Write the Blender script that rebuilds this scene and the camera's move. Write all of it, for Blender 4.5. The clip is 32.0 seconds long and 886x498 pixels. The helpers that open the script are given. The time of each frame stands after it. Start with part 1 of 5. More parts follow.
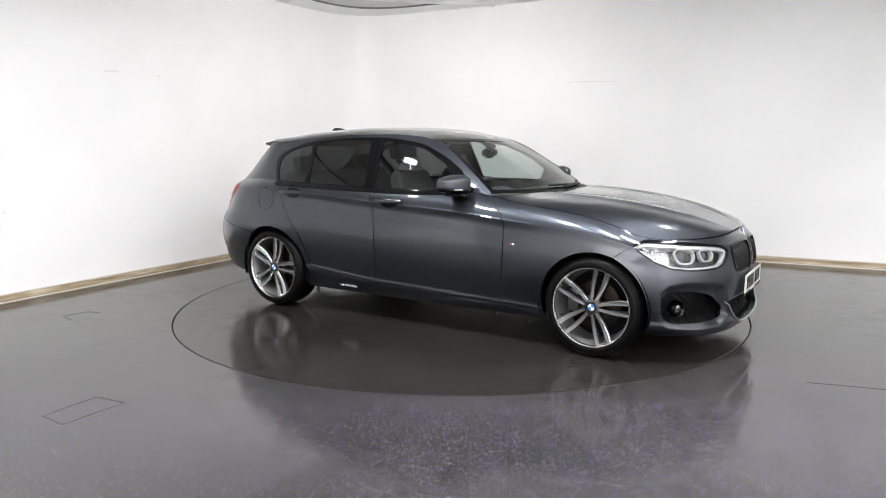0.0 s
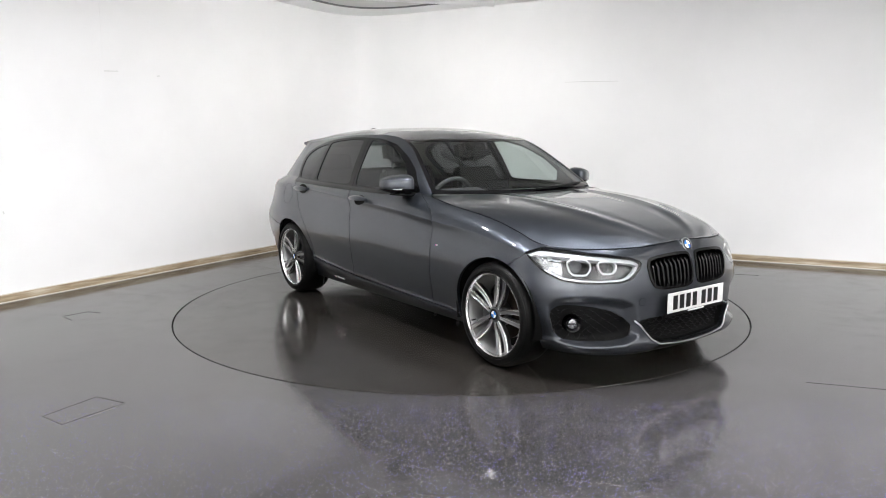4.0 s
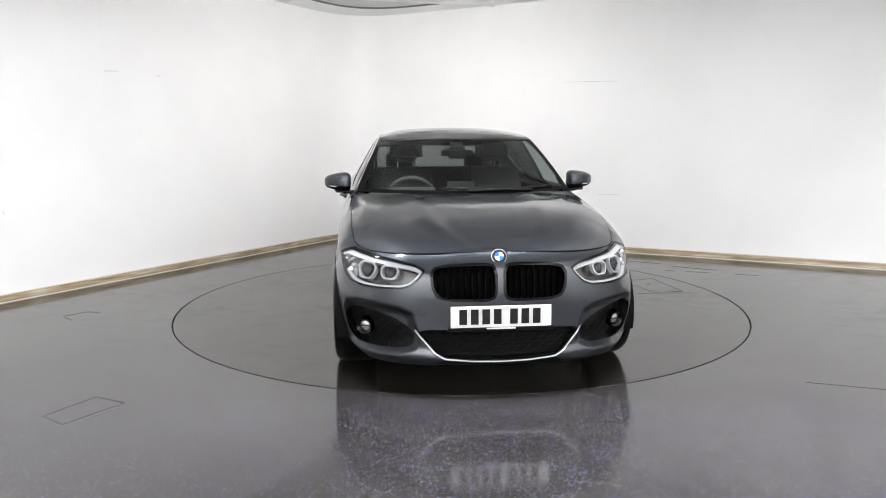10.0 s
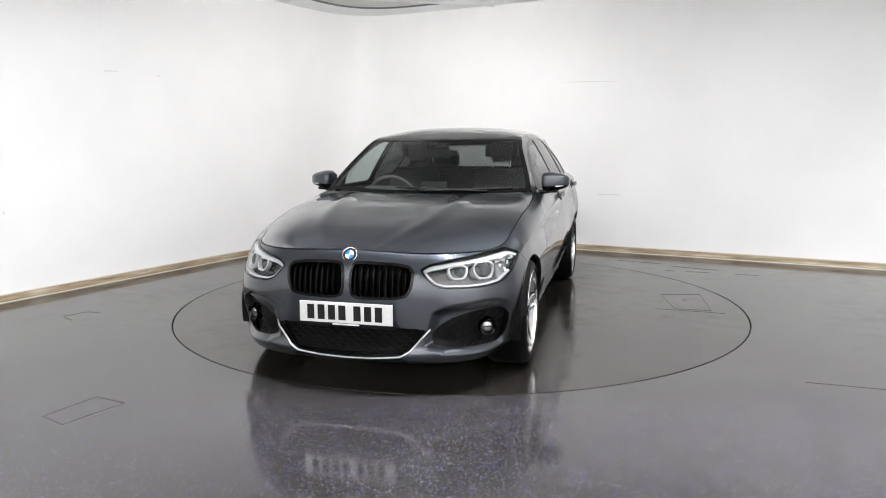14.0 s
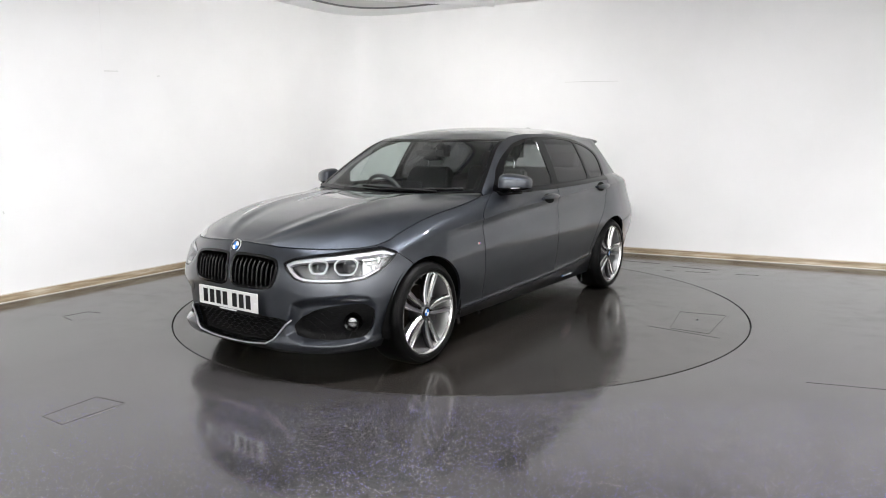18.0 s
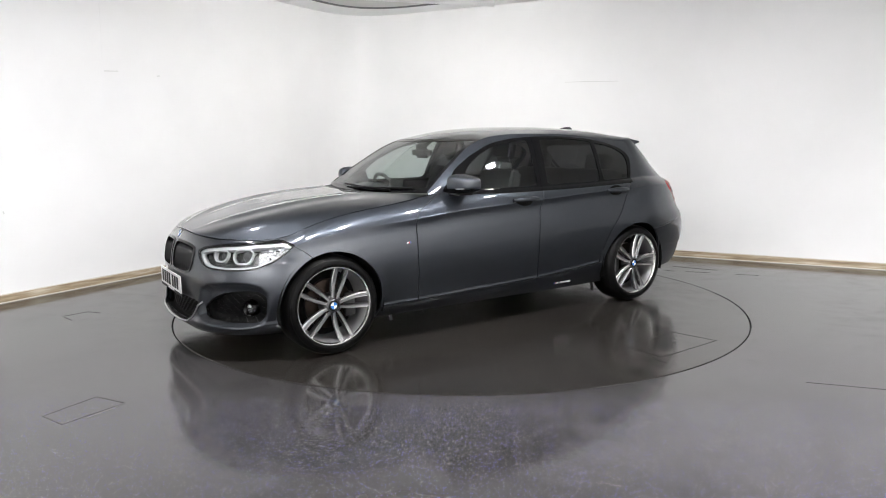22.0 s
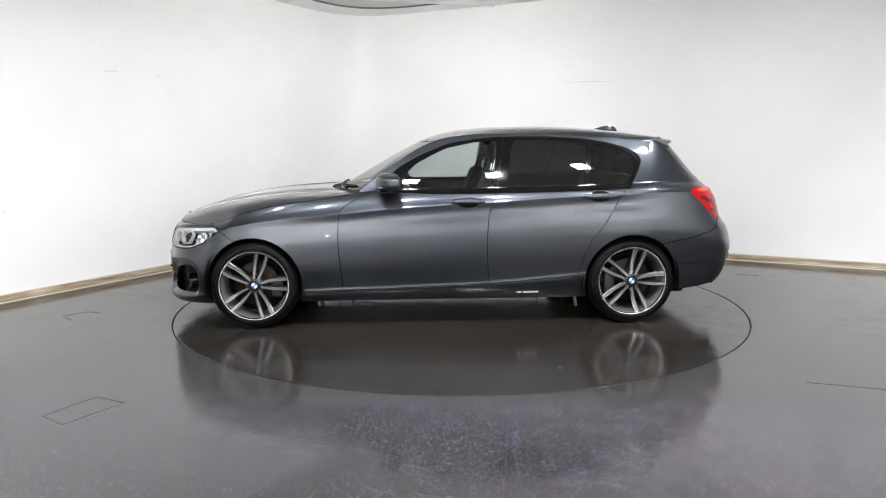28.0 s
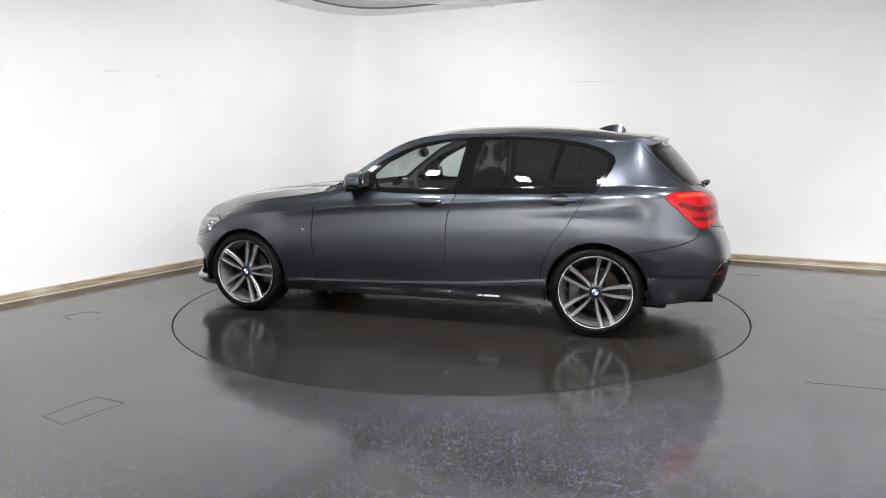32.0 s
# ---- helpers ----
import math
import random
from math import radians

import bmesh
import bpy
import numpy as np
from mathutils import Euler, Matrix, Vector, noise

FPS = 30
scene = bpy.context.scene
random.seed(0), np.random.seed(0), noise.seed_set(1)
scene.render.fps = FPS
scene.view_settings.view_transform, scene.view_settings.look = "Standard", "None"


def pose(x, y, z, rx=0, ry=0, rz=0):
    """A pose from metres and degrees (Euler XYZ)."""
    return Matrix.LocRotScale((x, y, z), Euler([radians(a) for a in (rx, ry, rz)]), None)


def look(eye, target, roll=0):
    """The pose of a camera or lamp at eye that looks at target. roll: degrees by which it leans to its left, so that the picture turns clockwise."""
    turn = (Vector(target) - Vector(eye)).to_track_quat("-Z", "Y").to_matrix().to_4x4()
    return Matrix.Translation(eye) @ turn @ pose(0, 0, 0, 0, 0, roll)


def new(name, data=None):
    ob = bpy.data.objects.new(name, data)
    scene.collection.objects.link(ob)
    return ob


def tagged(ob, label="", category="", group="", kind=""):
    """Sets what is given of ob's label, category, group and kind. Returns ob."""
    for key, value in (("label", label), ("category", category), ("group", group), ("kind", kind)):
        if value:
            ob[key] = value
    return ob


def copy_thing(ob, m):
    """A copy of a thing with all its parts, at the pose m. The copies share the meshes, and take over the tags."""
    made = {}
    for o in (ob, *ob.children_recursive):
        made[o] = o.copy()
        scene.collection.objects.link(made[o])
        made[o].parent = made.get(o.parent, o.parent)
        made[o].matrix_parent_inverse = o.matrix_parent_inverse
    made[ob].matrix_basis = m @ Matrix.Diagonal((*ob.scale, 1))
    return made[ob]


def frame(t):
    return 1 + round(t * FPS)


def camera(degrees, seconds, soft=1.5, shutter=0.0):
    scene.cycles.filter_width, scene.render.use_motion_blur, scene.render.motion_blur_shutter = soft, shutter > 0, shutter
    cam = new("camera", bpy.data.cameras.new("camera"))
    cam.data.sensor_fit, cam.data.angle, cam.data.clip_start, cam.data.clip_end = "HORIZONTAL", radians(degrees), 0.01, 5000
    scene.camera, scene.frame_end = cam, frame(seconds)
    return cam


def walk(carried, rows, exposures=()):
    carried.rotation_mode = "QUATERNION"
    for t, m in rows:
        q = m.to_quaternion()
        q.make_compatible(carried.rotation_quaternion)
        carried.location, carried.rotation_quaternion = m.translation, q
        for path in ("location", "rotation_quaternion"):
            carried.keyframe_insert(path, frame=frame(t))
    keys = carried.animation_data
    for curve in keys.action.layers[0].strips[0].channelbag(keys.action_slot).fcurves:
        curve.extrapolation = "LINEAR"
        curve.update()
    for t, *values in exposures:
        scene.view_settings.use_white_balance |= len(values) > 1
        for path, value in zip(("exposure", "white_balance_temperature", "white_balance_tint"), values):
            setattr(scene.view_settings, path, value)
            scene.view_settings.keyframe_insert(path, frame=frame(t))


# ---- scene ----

cam = camera(63.56, 32.0, soft=1.0)
EYE = Vector((0.0, -5.810, 1.324))
WAY = Vector((-0.02209, 0.98822, -0.15144))
walk(cam, [(0.0, look(EYE, EYE + WAY, -0.29)), (32.0, look(EYE, EYE + WAY, -0.29))])
scene.view_settings.exposure = 1.13

# ---- light ----
world = bpy.data.worlds.new("world")
world.use_nodes = True
scene.world = world
world.node_tree.nodes["Background"].inputs[0].default_value = (0.9, 0.95, 1.0, 1)
world.node_tree.nodes["Background"].inputs[1].default_value = 0.02

CEIL = 2.94
LEFT_N, LEFT_D = Vector((-0.875, 0.484, 0)), 3.27
RIGHT_N, RIGHT_D = Vector((0.441, 0.8975, 0)), 3.13
BACK_L, BACK_R = 5.2, 7.2


def plan_place(a, b):
    """The place a metres from the middle towards the wall on the left, b towards the one on the right."""
    m = Matrix(((LEFT_N.x, LEFT_N.y), (RIGHT_N.x, RIGHT_N.y)))
    q = m.inverted() @ Vector((a, b))
    return Vector((q.x, q.y, 0))


def lamp_pose(r, degrees):
    """A lamp in the ring over the edge of the turntable, facing down."""
    a = math.radians(degrees)
    return Matrix.Translation((r * math.cos(a), r * math.sin(a), CEIL)) @ Matrix.Rotation(a, 4, "Z")


def fill_washer_pose(a, b, way):
    """An added long fill lamp under the ceiling, turned down and towards a wall."""
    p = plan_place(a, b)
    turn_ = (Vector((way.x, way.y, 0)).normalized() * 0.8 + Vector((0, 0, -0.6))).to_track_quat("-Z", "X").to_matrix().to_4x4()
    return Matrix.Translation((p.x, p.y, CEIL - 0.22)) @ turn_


# pose, width, length, power
LAMPS = [(lamp_pose(2.25, a), 0.16, 0.16, p) for a, p in ((204, 7), (231, 16), (258, 28), (285, 28), (312, 18), (339, 9))]
# added unseen fill lamps that wash the two walls behind the camera with light
LAMPS += [(fill_washer_pose(-3.6, b, -LEFT_N), 0.3, 1.4, p) for b, p in ((-0.6, 22), (-2.8, 95), (-5.0, 140))]
LAMPS += [(fill_washer_pose(a, -5.6, -RIGHT_N), 0.3, 1.4, p) for a, p in ((1.2, 24), (-0.9, 140), (-2.9, 150))]
# one more added fill lamp that faces the far corner to brighten it
LAMPS += [(fill_washer_pose(0.9, 0.9, LEFT_N + RIGHT_N), 0.3, 1.4, 3.2)]

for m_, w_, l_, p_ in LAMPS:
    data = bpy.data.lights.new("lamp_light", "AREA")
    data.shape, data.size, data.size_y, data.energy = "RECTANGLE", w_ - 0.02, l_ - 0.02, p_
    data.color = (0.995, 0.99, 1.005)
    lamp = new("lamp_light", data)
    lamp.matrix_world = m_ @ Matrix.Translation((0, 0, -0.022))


# ---- materials ----
def material(name, base=(0.5, 0.5, 0.5), rough=0.5, metal=0.0, **more):
    m = bpy.data.materials.new(name)
    m.use_nodes = True
    p = m.node_tree.nodes["Principled BSDF"]
    p.inputs["Base Color"].default_value = (*base, 1)
    p.inputs["Roughness"].default_value = rough
    p.inputs["Metallic"].default_value = metal
    for k, v in more.items():
        p.inputs[k.replace("_", " ")].default_value = v
    return m


def node(m, kind, **values):
    n = m.node_tree.nodes.new(kind)
    for k, v in values.items():
        if k in n.inputs:
            n.inputs[k].default_value = v
        else:
            setattr(n, k, v)
    return n


def join(m, a, b):
    m.node_tree.links.new(a, b)


def shader(m):
    return m.node_tree.nodes["Principled BSDF"]


def place_of(m, space="Object"):
    return node(m, "ShaderNodeTexCoord").outputs[space]


def noise_of(m, scale, detail=4.0, space="Object", rough=0.55):
    n = node(m, "ShaderNodeTexNoise", Scale=scale, Detail=detail, Roughness=rough)
    join(m, place_of(m, space), n.inputs["Vector"])
    return n.outputs["Fac"]


def ramp(m, fac, stops):
    r = node(m, "ShaderNodeValToRGB")
    e = r.color_ramp.elements
    while len(e) < len(stops):
        e.new(0.5)
    for q, (at, col) in zip(e, stops):
        q.position = at
        q.color = (*col, 1) if len(col) == 3 else col
    join(m, fac, r.inputs[0])
    return r.outputs[0]


def span(m, fac, a, b, c, d):
    r = node(m, "ShaderNodeMapRange")
    for i, v in zip((1, 2, 3, 4), (a, b, c, d)):
        r.inputs[i].default_value = v
    join(m, fac, r.inputs[0])
    return r.outputs[0]


def bump(m, fac, strength, distance):
    b = node(m, "ShaderNodeBump", Strength=strength, Distance=distance)
    join(m, fac, b.inputs["Height"])
    join(m, b.outputs[0], shader(m).inputs["Normal"])


def mixed(m, fac, a, b):
    x = node(m, "ShaderNodeMix", data_type="RGBA")
    for sock, v in ((x.inputs[0], fac), (x.inputs[6], a), (x.inputs[7], b)):
        if hasattr(v, "links"):
            join(m, v, sock)
        elif isinstance(v, float):
            sock.default_value = v
        else:
            sock.default_value = (*v, 1)
    return x.outputs[2]


def sum_of(m, a, b, op="ADD"):
    x = node(m, "ShaderNodeMath", operation=op)
    for sock, v in ((x.inputs[0], a), (x.inputs[1], b)):
        if hasattr(v, "links"):
            join(m, v, sock)
        else:
            sock.default_value = v
    return x.outputs[0]


# painted wall: white with soft grime and roller grain
M_WALL = material("white_wall_paint", (0.8, 0.8, 0.79), 0.55)
join(M_WALL, ramp(M_WALL, noise_of(M_WALL, 1.1, 6.0), [(0.3, (0.83, 0.83, 0.83)), (0.62, (0.87, 0.87, 0.87))]), shader(M_WALL).inputs["Base Color"])
bump(M_WALL, noise_of(M_WALL, 90.0, 3.0), 0.10, 0.002)
M_NEARWALL = material("unseen_wall_grey", (0.42, 0.42, 0.415), 0.6)
join(M_NEARWALL, ramp(M_NEARWALL, noise_of(M_NEARWALL, 1.1, 6.0), [(0.3, (0.39, 0.39, 0.385)), (0.62, (0.45, 0.45, 0.445))]), shader(M_NEARWALL).inputs["Base Color"])
M_CEIL = material("ceiling_paint", (0.62, 0.62, 0.60), 0.7)
join(M_CEIL, ramp(M_CEIL, noise_of(M_CEIL, 2.0), [(0.3, (0.58, 0.58, 0.55)), (0.7, (0.65, 0.65, 0.63))]), shader(M_CEIL).inputs["Base Color"])
M_CEILGREY = material("grey_ceiling_paint", (0.62, 0.615, 0.61), 0.8)
join(M_CEILGREY, ramp(M_CEILGREY, noise_of(M_CEILGREY, 1.5), [(0.3, (0.58, 0.575, 0.57)), (0.7, (0.66, 0.655, 0.65))]), shader(M_CEILGREY).inputs["Base Color"])
M_TRIM = material("ceiling_trim", (0.18, 0.18, 0.18), 0.6)
M_SCUFF = material("scuff", (0.68, 0.68, 0.67), 0.7)
M_SEAM = material("filled_seam", (0.86, 0.86, 0.86), 0.5)

M_SKIRT = material("worn_skirting_wood", (0.4, 0.3, 0.2), 0.55)
n1 = node(M_SKIRT, "ShaderNodeTexNoise", Scale=1.0, Detail=6.0, Roughness=0.65)
mp = node(M_SKIRT, "ShaderNodeMapping")
mp.inputs["Scale"].default_value = (2.2, 2.2, 26.0)
join(M_SKIRT, place_of(M_SKIRT), mp.inputs[0])
join(M_SKIRT, mp.outputs[0], n1.inputs["Vector"])
join(M_SKIRT, ramp(M_SKIRT, n1.outputs["Fac"], [(0.28, (0.16, 0.11, 0.065)), (0.5, (0.36, 0.28, 0.18)), (0.68, (0.62, 0.55, 0.43))]), shader(M_SKIRT).inputs["Base Color"])
M_CAULK = material("pale_floor_bead", (0.66, 0.62, 0.56), 0.6)


def floor_material(name, base, flecks, gloss):
    m = material(name, base, 0.2)
    grime = noise_of(m, 0.9, 6.0)
    fine = noise_of(m, 7.0, 5.0)
    col = mixed(m, span(m, grime, 0.35, 0.7, 0.0, 1.0), tuple(0.82 * c for c in base), tuple(1.15 * c for c in base))
    if flecks:
        v = node(m, "ShaderNodeTexVoronoi", Scale=138.0, Randomness=1.0)
        join(m, place_of(m), v.inputs["Vector"])
        dot = span(m, v.outputs["Distance"], 0.18, 0.28, 1.0, 0.0)
        pick = node(m, "ShaderNodeSeparateColor")
        join(m, v.outputs["Color"], pick.inputs[0])
        some = span(m, pick.outputs[0], 0.62, 0.65, 0.0, 1.0)
        hue = ramp(m, pick.outputs[1], [(0.0, (0.15, 0.14, 0.72)), (0.5, (0.30, 0.28, 0.74)), (0.62, (0.62, 0.62, 0.72)), (0.9, (0.60, 0.56, 0.50))])
        sep = node(m, "ShaderNodeSeparateXYZ")
        join(m, place_of(m), sep.inputs[0])
        edge = sum_of(m, sep.outputs[1], sum_of(m, fine, 0.5, "MULTIPLY"))
        near = span(m, edge, -2.15, -1.95, 1.0, 0.0)
        col = mixed(m, sum_of(m, sum_of(m, dot, some, "MULTIPLY"), near, "MULTIPLY"), col, hue)
    join(m, col, shader(m).inputs["Base Color"])
    join(m, span(m, sum_of(m, grime, fine, "MULTIPLY"), 0.12, 0.40, *gloss), shader(m).inputs["Roughness"])
    bump(m, fine, 0.018, 0.004)
    return m


M_FLOOR = floor_material("polished_dark_floor", (0.039, 0.037, 0.0375), True, (0.06, 0.21))
M_DISC = floor_material("polished_turntable_floor", (0.020, 0.018, 0.0162), False, (0.09, 0.25))
M_GAP = material("dark_gap", (0.01, 0.01, 0.01), 0.8)
M_LINE = material("hatch_line", (0.008, 0.008, 0.008), 0.3)
M_SMEAR = material("rubber_smear", (0.017, 0.016, 0.0155), 0.26)
M_SEAMLINE = material("floor_seam_line", (0.019, 0.018, 0.0175), 0.2)
M_GLUE = material("pale_hatch_edge", (0.12, 0.115, 0.105), 0.4)

M_LED = bpy.data.materials.new("led_panel")
M_LED.use_nodes = True
shader(M_LED).inputs["Base Color"].default_value = (0.9, 0.9, 0.9, 1)
shader(M_LED).inputs["Emission Color"].default_value = (1.0, 0.985, 0.96, 1)
shader(M_LED).inputs["Emission Strength"].default_value = 8.0
M_LEDRIM = material("white_lamp_rim", (0.8, 0.8, 0.8), 0.4)

# car paint: dark mineral grey metallic under clear lacquer
M_PAINT = material("grey_metallic_paint", (0.12, 0.13, 0.15), 0.42, 0.85, Coat_Weight=1.0, Coat_Roughness=0.025, Coat_IOR=1.5)
flake = node(M_PAINT, "ShaderNodeTexVoronoi", Scale=2600.0)
join(M_PAINT, place_of(M_PAINT), flake.inputs["Vector"])
fsep = node(M_PAINT, "ShaderNodeSeparateColor")
join(M_PAINT, flake.outputs["Color"], fsep.inputs[0])
join(M_PAINT, ramp(M_PAINT, fsep.outputs[0], [(0.0, (0.018, 0.0215, 0.0275)), (1.0, (0.041, 0.048, 0.060))]), shader(M_PAINT).inputs["Base Color"])
join(M_PAINT, span(M_PAINT, noise_of(M_PAINT, 3.0), 0.3, 0.7, 0.29, 0.34), shader(M_PAINT).inputs["Roughness"])

M_BLACK = material("gloss_black_trim", (0.003, 0.003, 0.0034), 0.07, 0.0, Specular_IOR_Level=0.22)
M_GRILLE = material("gloss_black_slats", (0.002, 0.002, 0.0022), 0.12, 0.0, Specular_IOR_Level=0.22)
M_PLASTIC = material("matt_black_plastic", (0.003, 0.003, 0.0032), 0.45, 0.0, Specular_IOR_Level=0.12)
bump(M_PLASTIC, noise_of(M_PLASTIC, 400.0, 2.0), 0.15, 0.001)
M_RUBBER = material("tyre_rubber", (0.003, 0.003, 0.003), 0.42, 0.0, Specular_IOR_Level=0.10)
bump(M_RUBBER, noise_of(M_RUBBER, 250.0, 2.0), 0.2, 0.001)
M_ALLOY = material("machined_alloy", (0.68, 0.675, 0.665), 0.24, 1.0)
bump(M_ALLOY, noise_of(M_ALLOY, 160.0, 3.0), 0.06, 0.001)
M_ALLOYDARK = material("grey_painted_alloy", (0.07, 0.07, 0.073), 0.35, 0.8)
M_SATIN = material("satin_silver", (0.60, 0.61, 0.62), 0.3, 1.0)
M_CHROME = material("chrome", (0.75, 0.76, 0.78), 0.10, 1.0)
M_STEEL = material("brake_steel", (0.022, 0.017, 0.014), 0.45, 1.0)
M_CALIPER = material("cast_caliper", (0.05, 0.05, 0.05), 0.5, 0.5)
# near-black: wheel liners, and a stand-in for shade in gaps and recesses
M_DARK = material("shade_and_liner_black", (0.003, 0.003, 0.003), 0.8, 0.0, Specular_IOR_Level=0.1)
M_CLOTH = material("black_cloth", (0.020, 0.0205, 0.0205), 0.9, 0.0, Specular_IOR_Level=0.2)
bump(M_CLOTH, noise_of(M_CLOTH, 300.0, 2.0), 0.3, 0.002)
M_DASH = material("soft_dash_plastic", (0.034, 0.035, 0.035), 0.6)
M_LINING = material("grey_headlining", (0.14, 0.14, 0.138), 0.9)
M_WHITE = material("plate_white", (0.66, 0.66, 0.65), 0.35)
M_INK = material("plate_black", (0.008, 0.008, 0.008), 0.55, 0.0, Specular_IOR_Level=0.2)
M_BLUE = material("enamel_blue", (0.03, 0.16, 0.50), 0.25)
M_WHITEINK = material("sticker_white", (0.72, 0.72, 0.72), 0.5)
M_RED = material("enamel_red", (0.6, 0.02, 0.02), 0.3)
M_AMBER = material("amber_plastic", (0.52, 0.035, 0.015), 0.2)
M_REDLAMP = material("red_lamp_plastic", (0.31, 0.003, 0.005), 0.15, 0.0, Specular_IOR_Level=0.25)
M_REDDARK = material("deep_red_lamp", (0.10, 0.003, 0.004), 0.15, 0.0, Specular_IOR_Level=0.25)
M_REFLECTOR = material("lamp_reflector", (0.36, 0.365, 0.37), 0.2, 0.75)
bump(M_REFLECTOR, noise_of(M_REFLECTOR, 60.0, 3.0), 0.6, 0.006)
M_PROJECTOR = material("projector_glass", (0.03, 0.032, 0.035), 0.06, 0.0)
M_LAMPGREY = material("lamp_bezel_silver", (0.05, 0.05, 0.052), 0.25, 0.7)
M_LIGHTGUIDE = material("frosted_light_guide", (0.42, 0.43, 0.44), 0.25)
M_RING = material("clear_ring_guide", (0.32, 0.325, 0.33), 0.2)
M_BARREL = material("silver_painted_barrel", (0.27, 0.27, 0.27), 0.38, 0.75)
M_SPOKE = material("grey_painted_spoke", (0.20, 0.20, 0.203), 0.34, 0.8)
bump(M_SPOKE, noise_of(M_SPOKE, 220.0, 3.0), 0.05, 0.001)
M_MIRROR = material("mirror_glass", (0.8, 0.8, 0.8), 0.02, 1.0)


def glass(name, tint, gloss=0.085):
    m = bpy.data.materials.new(name)
    m.use_nodes = True
    t = m.node_tree
    for n in list(t.nodes):
        t.nodes.remove(n)
    out = t.nodes.new("ShaderNodeOutputMaterial")
    clear = t.nodes.new("ShaderNodeBsdfTransparent")
    clear.inputs[0].default_value = (*tint, 1)
    shine = t.nodes.new("ShaderNodeBsdfGlossy")
    shine.inputs["Roughness"].default_value = 0.01
    weight = t.nodes.new("ShaderNodeLayerWeight")
    weight.inputs[0].default_value = 0.5
    power = t.nodes.new("ShaderNodeMath")
    power.operation = "POWER"
    power.inputs[1].default_value = 5.0
    t.links.new(weight.outputs["Facing"], power.inputs[0])
    fres = t.nodes.new("ShaderNodeMapRange")
    for i, k in zip((1, 2, 3, 4), (0.0, 1.0, gloss, 1.0)):
        fres.inputs[i].default_value = k
    t.links.new(power.outputs[0], fres.inputs[0])
    mix = t.nodes.new("ShaderNodeMixShader")
    t.links.new(fres.outputs[0], mix.inputs[0])
    t.links.new(clear.outputs[0], mix.inputs[1])
    t.links.new(shine.outputs[0], mix.inputs[2])
    t.links.new(mix.outputs[0], out.inputs[0])
    return m


M_GLASS = glass("clear_car_glass", (0.72, 0.78, 0.76))
M_TINT = glass("privacy_glass", (0.11, 0.112, 0.115))
M_REARGLASS = glass("rear_privacy_glass", (0.26, 0.27, 0.27))
M_LENS = glass("clear_lamp_lens", (0.92, 0.93, 0.94), 0.04)


# ---- mesh helpers ----
def link_mesh(name, bm, mat, parent=None, label="", smooth=None):
    me = bpy.data.meshes.new(name)
    bm.normal_update()
    bm.to_mesh(me)
    bm.free()
    for m in (mat if isinstance(mat, (list, tuple)) else [mat]):
        me.materials.append(m)
    if smooth is not None:
        me.shade_smooth()
        if smooth < 180:
            me.set_sharp_from_angle(angle=radians(smooth))
    ob = new(name, me)
    if parent is not None:
        ob.parent = parent
    if label:
        ob["label"] = label
    return ob


def part(name, bm, mat, parent, label="", smooth=None):
    return link_mesh(name, bm, mat, parent, label, smooth)


def add_box(bm, size, m, bevel=0.0, segments=2):
    q = bmesh.new()
    bmesh.ops.create_cube(q, size=1.0, matrix=Matrix.Diagonal((*size, 1)))
    if bevel:
        bmesh.ops.bevel(q, geom=list(q.edges), offset=bevel, segments=segments, profile=0.5, affect="EDGES")
    merge(bm, q, m)


def merge(bm, q, m=None):
    if m is not None:
        bmesh.ops.transform(q, matrix=m, verts=list(q.verts))
        if m.determinant() < 0:
            bmesh.ops.reverse_faces(q, faces=list(q.faces))
    vs = [bm.verts.new(v.co) for v in q.verts]
    q.verts.index_update()
    for f in q.faces:
        try:
            g = bm.faces.new([vs[v.index] for v in f.verts])
            g.smooth, g.material_index = f.smooth, f.material_index
        except ValueError:
            pass
    q.free()


def add_cyl(bm, r, length, m, n=24, r2=None):
    q = bmesh.new()
    bmesh.ops.create_cone(q, cap_ends=True, segments=n, radius1=r, radius2=r if r2 is None else r2, depth=length, matrix=m)
    merge(bm, q)


def add_lathe(bm, rows, m, n=48, closed=False):
    """Turns (radius, height) rows round the z axis of m."""
    rings = []
    for r, h in rows:
        rings.append([bm.verts.new(m @ Vector((r * math.cos(2 * math.pi * i / n), r * math.sin(2 * math.pi * i / n), h))) for i in range(n)])
    pairs = list(zip(rings, rings[1:])) + ([(rings[-1], rings[0])] if closed else [])
    for a, b in pairs:
        for i in range(n):
            j = (i + 1) % n
            bm.faces.new((a[i], a[j], b[j], b[i]))


def add_tube(bm, pts, r, n=8, closed=False, flat=1.0):
    """A round bar along pts."""
    pts = [Vector(p) for p in pts]
    rings = []
    for i, p in enumerate(pts):
        a = pts[i - 1] if (i or closed) else pts[0]
        b = pts[(i + 1) % len(pts)] if (closed or i < len(pts) - 1) else pts[-1]
        d = (b - a).normalized()
        u = d.cross(Vector((0.03, 0.05, 1))).normalized()
        w = u.cross(d)
        rings.append([bm.verts.new(p + (u * math.cos(2 * math.pi * k / n) + w * math.sin(2 * math.pi * k / n) * flat) * r) for k in range(n)])
    for i in range(len(rings) - (0 if closed else 1)):
        a, b = rings[i], rings[(i + 1) % len(rings)]
        for k in range(n):
            bm.faces.new((a[k], a[(k + 1) % n], b[(k + 1) % n], b[k]))
    if not closed:
        bm.faces.new(rings[0][::-1])
        bm.faces.new(rings[-1])


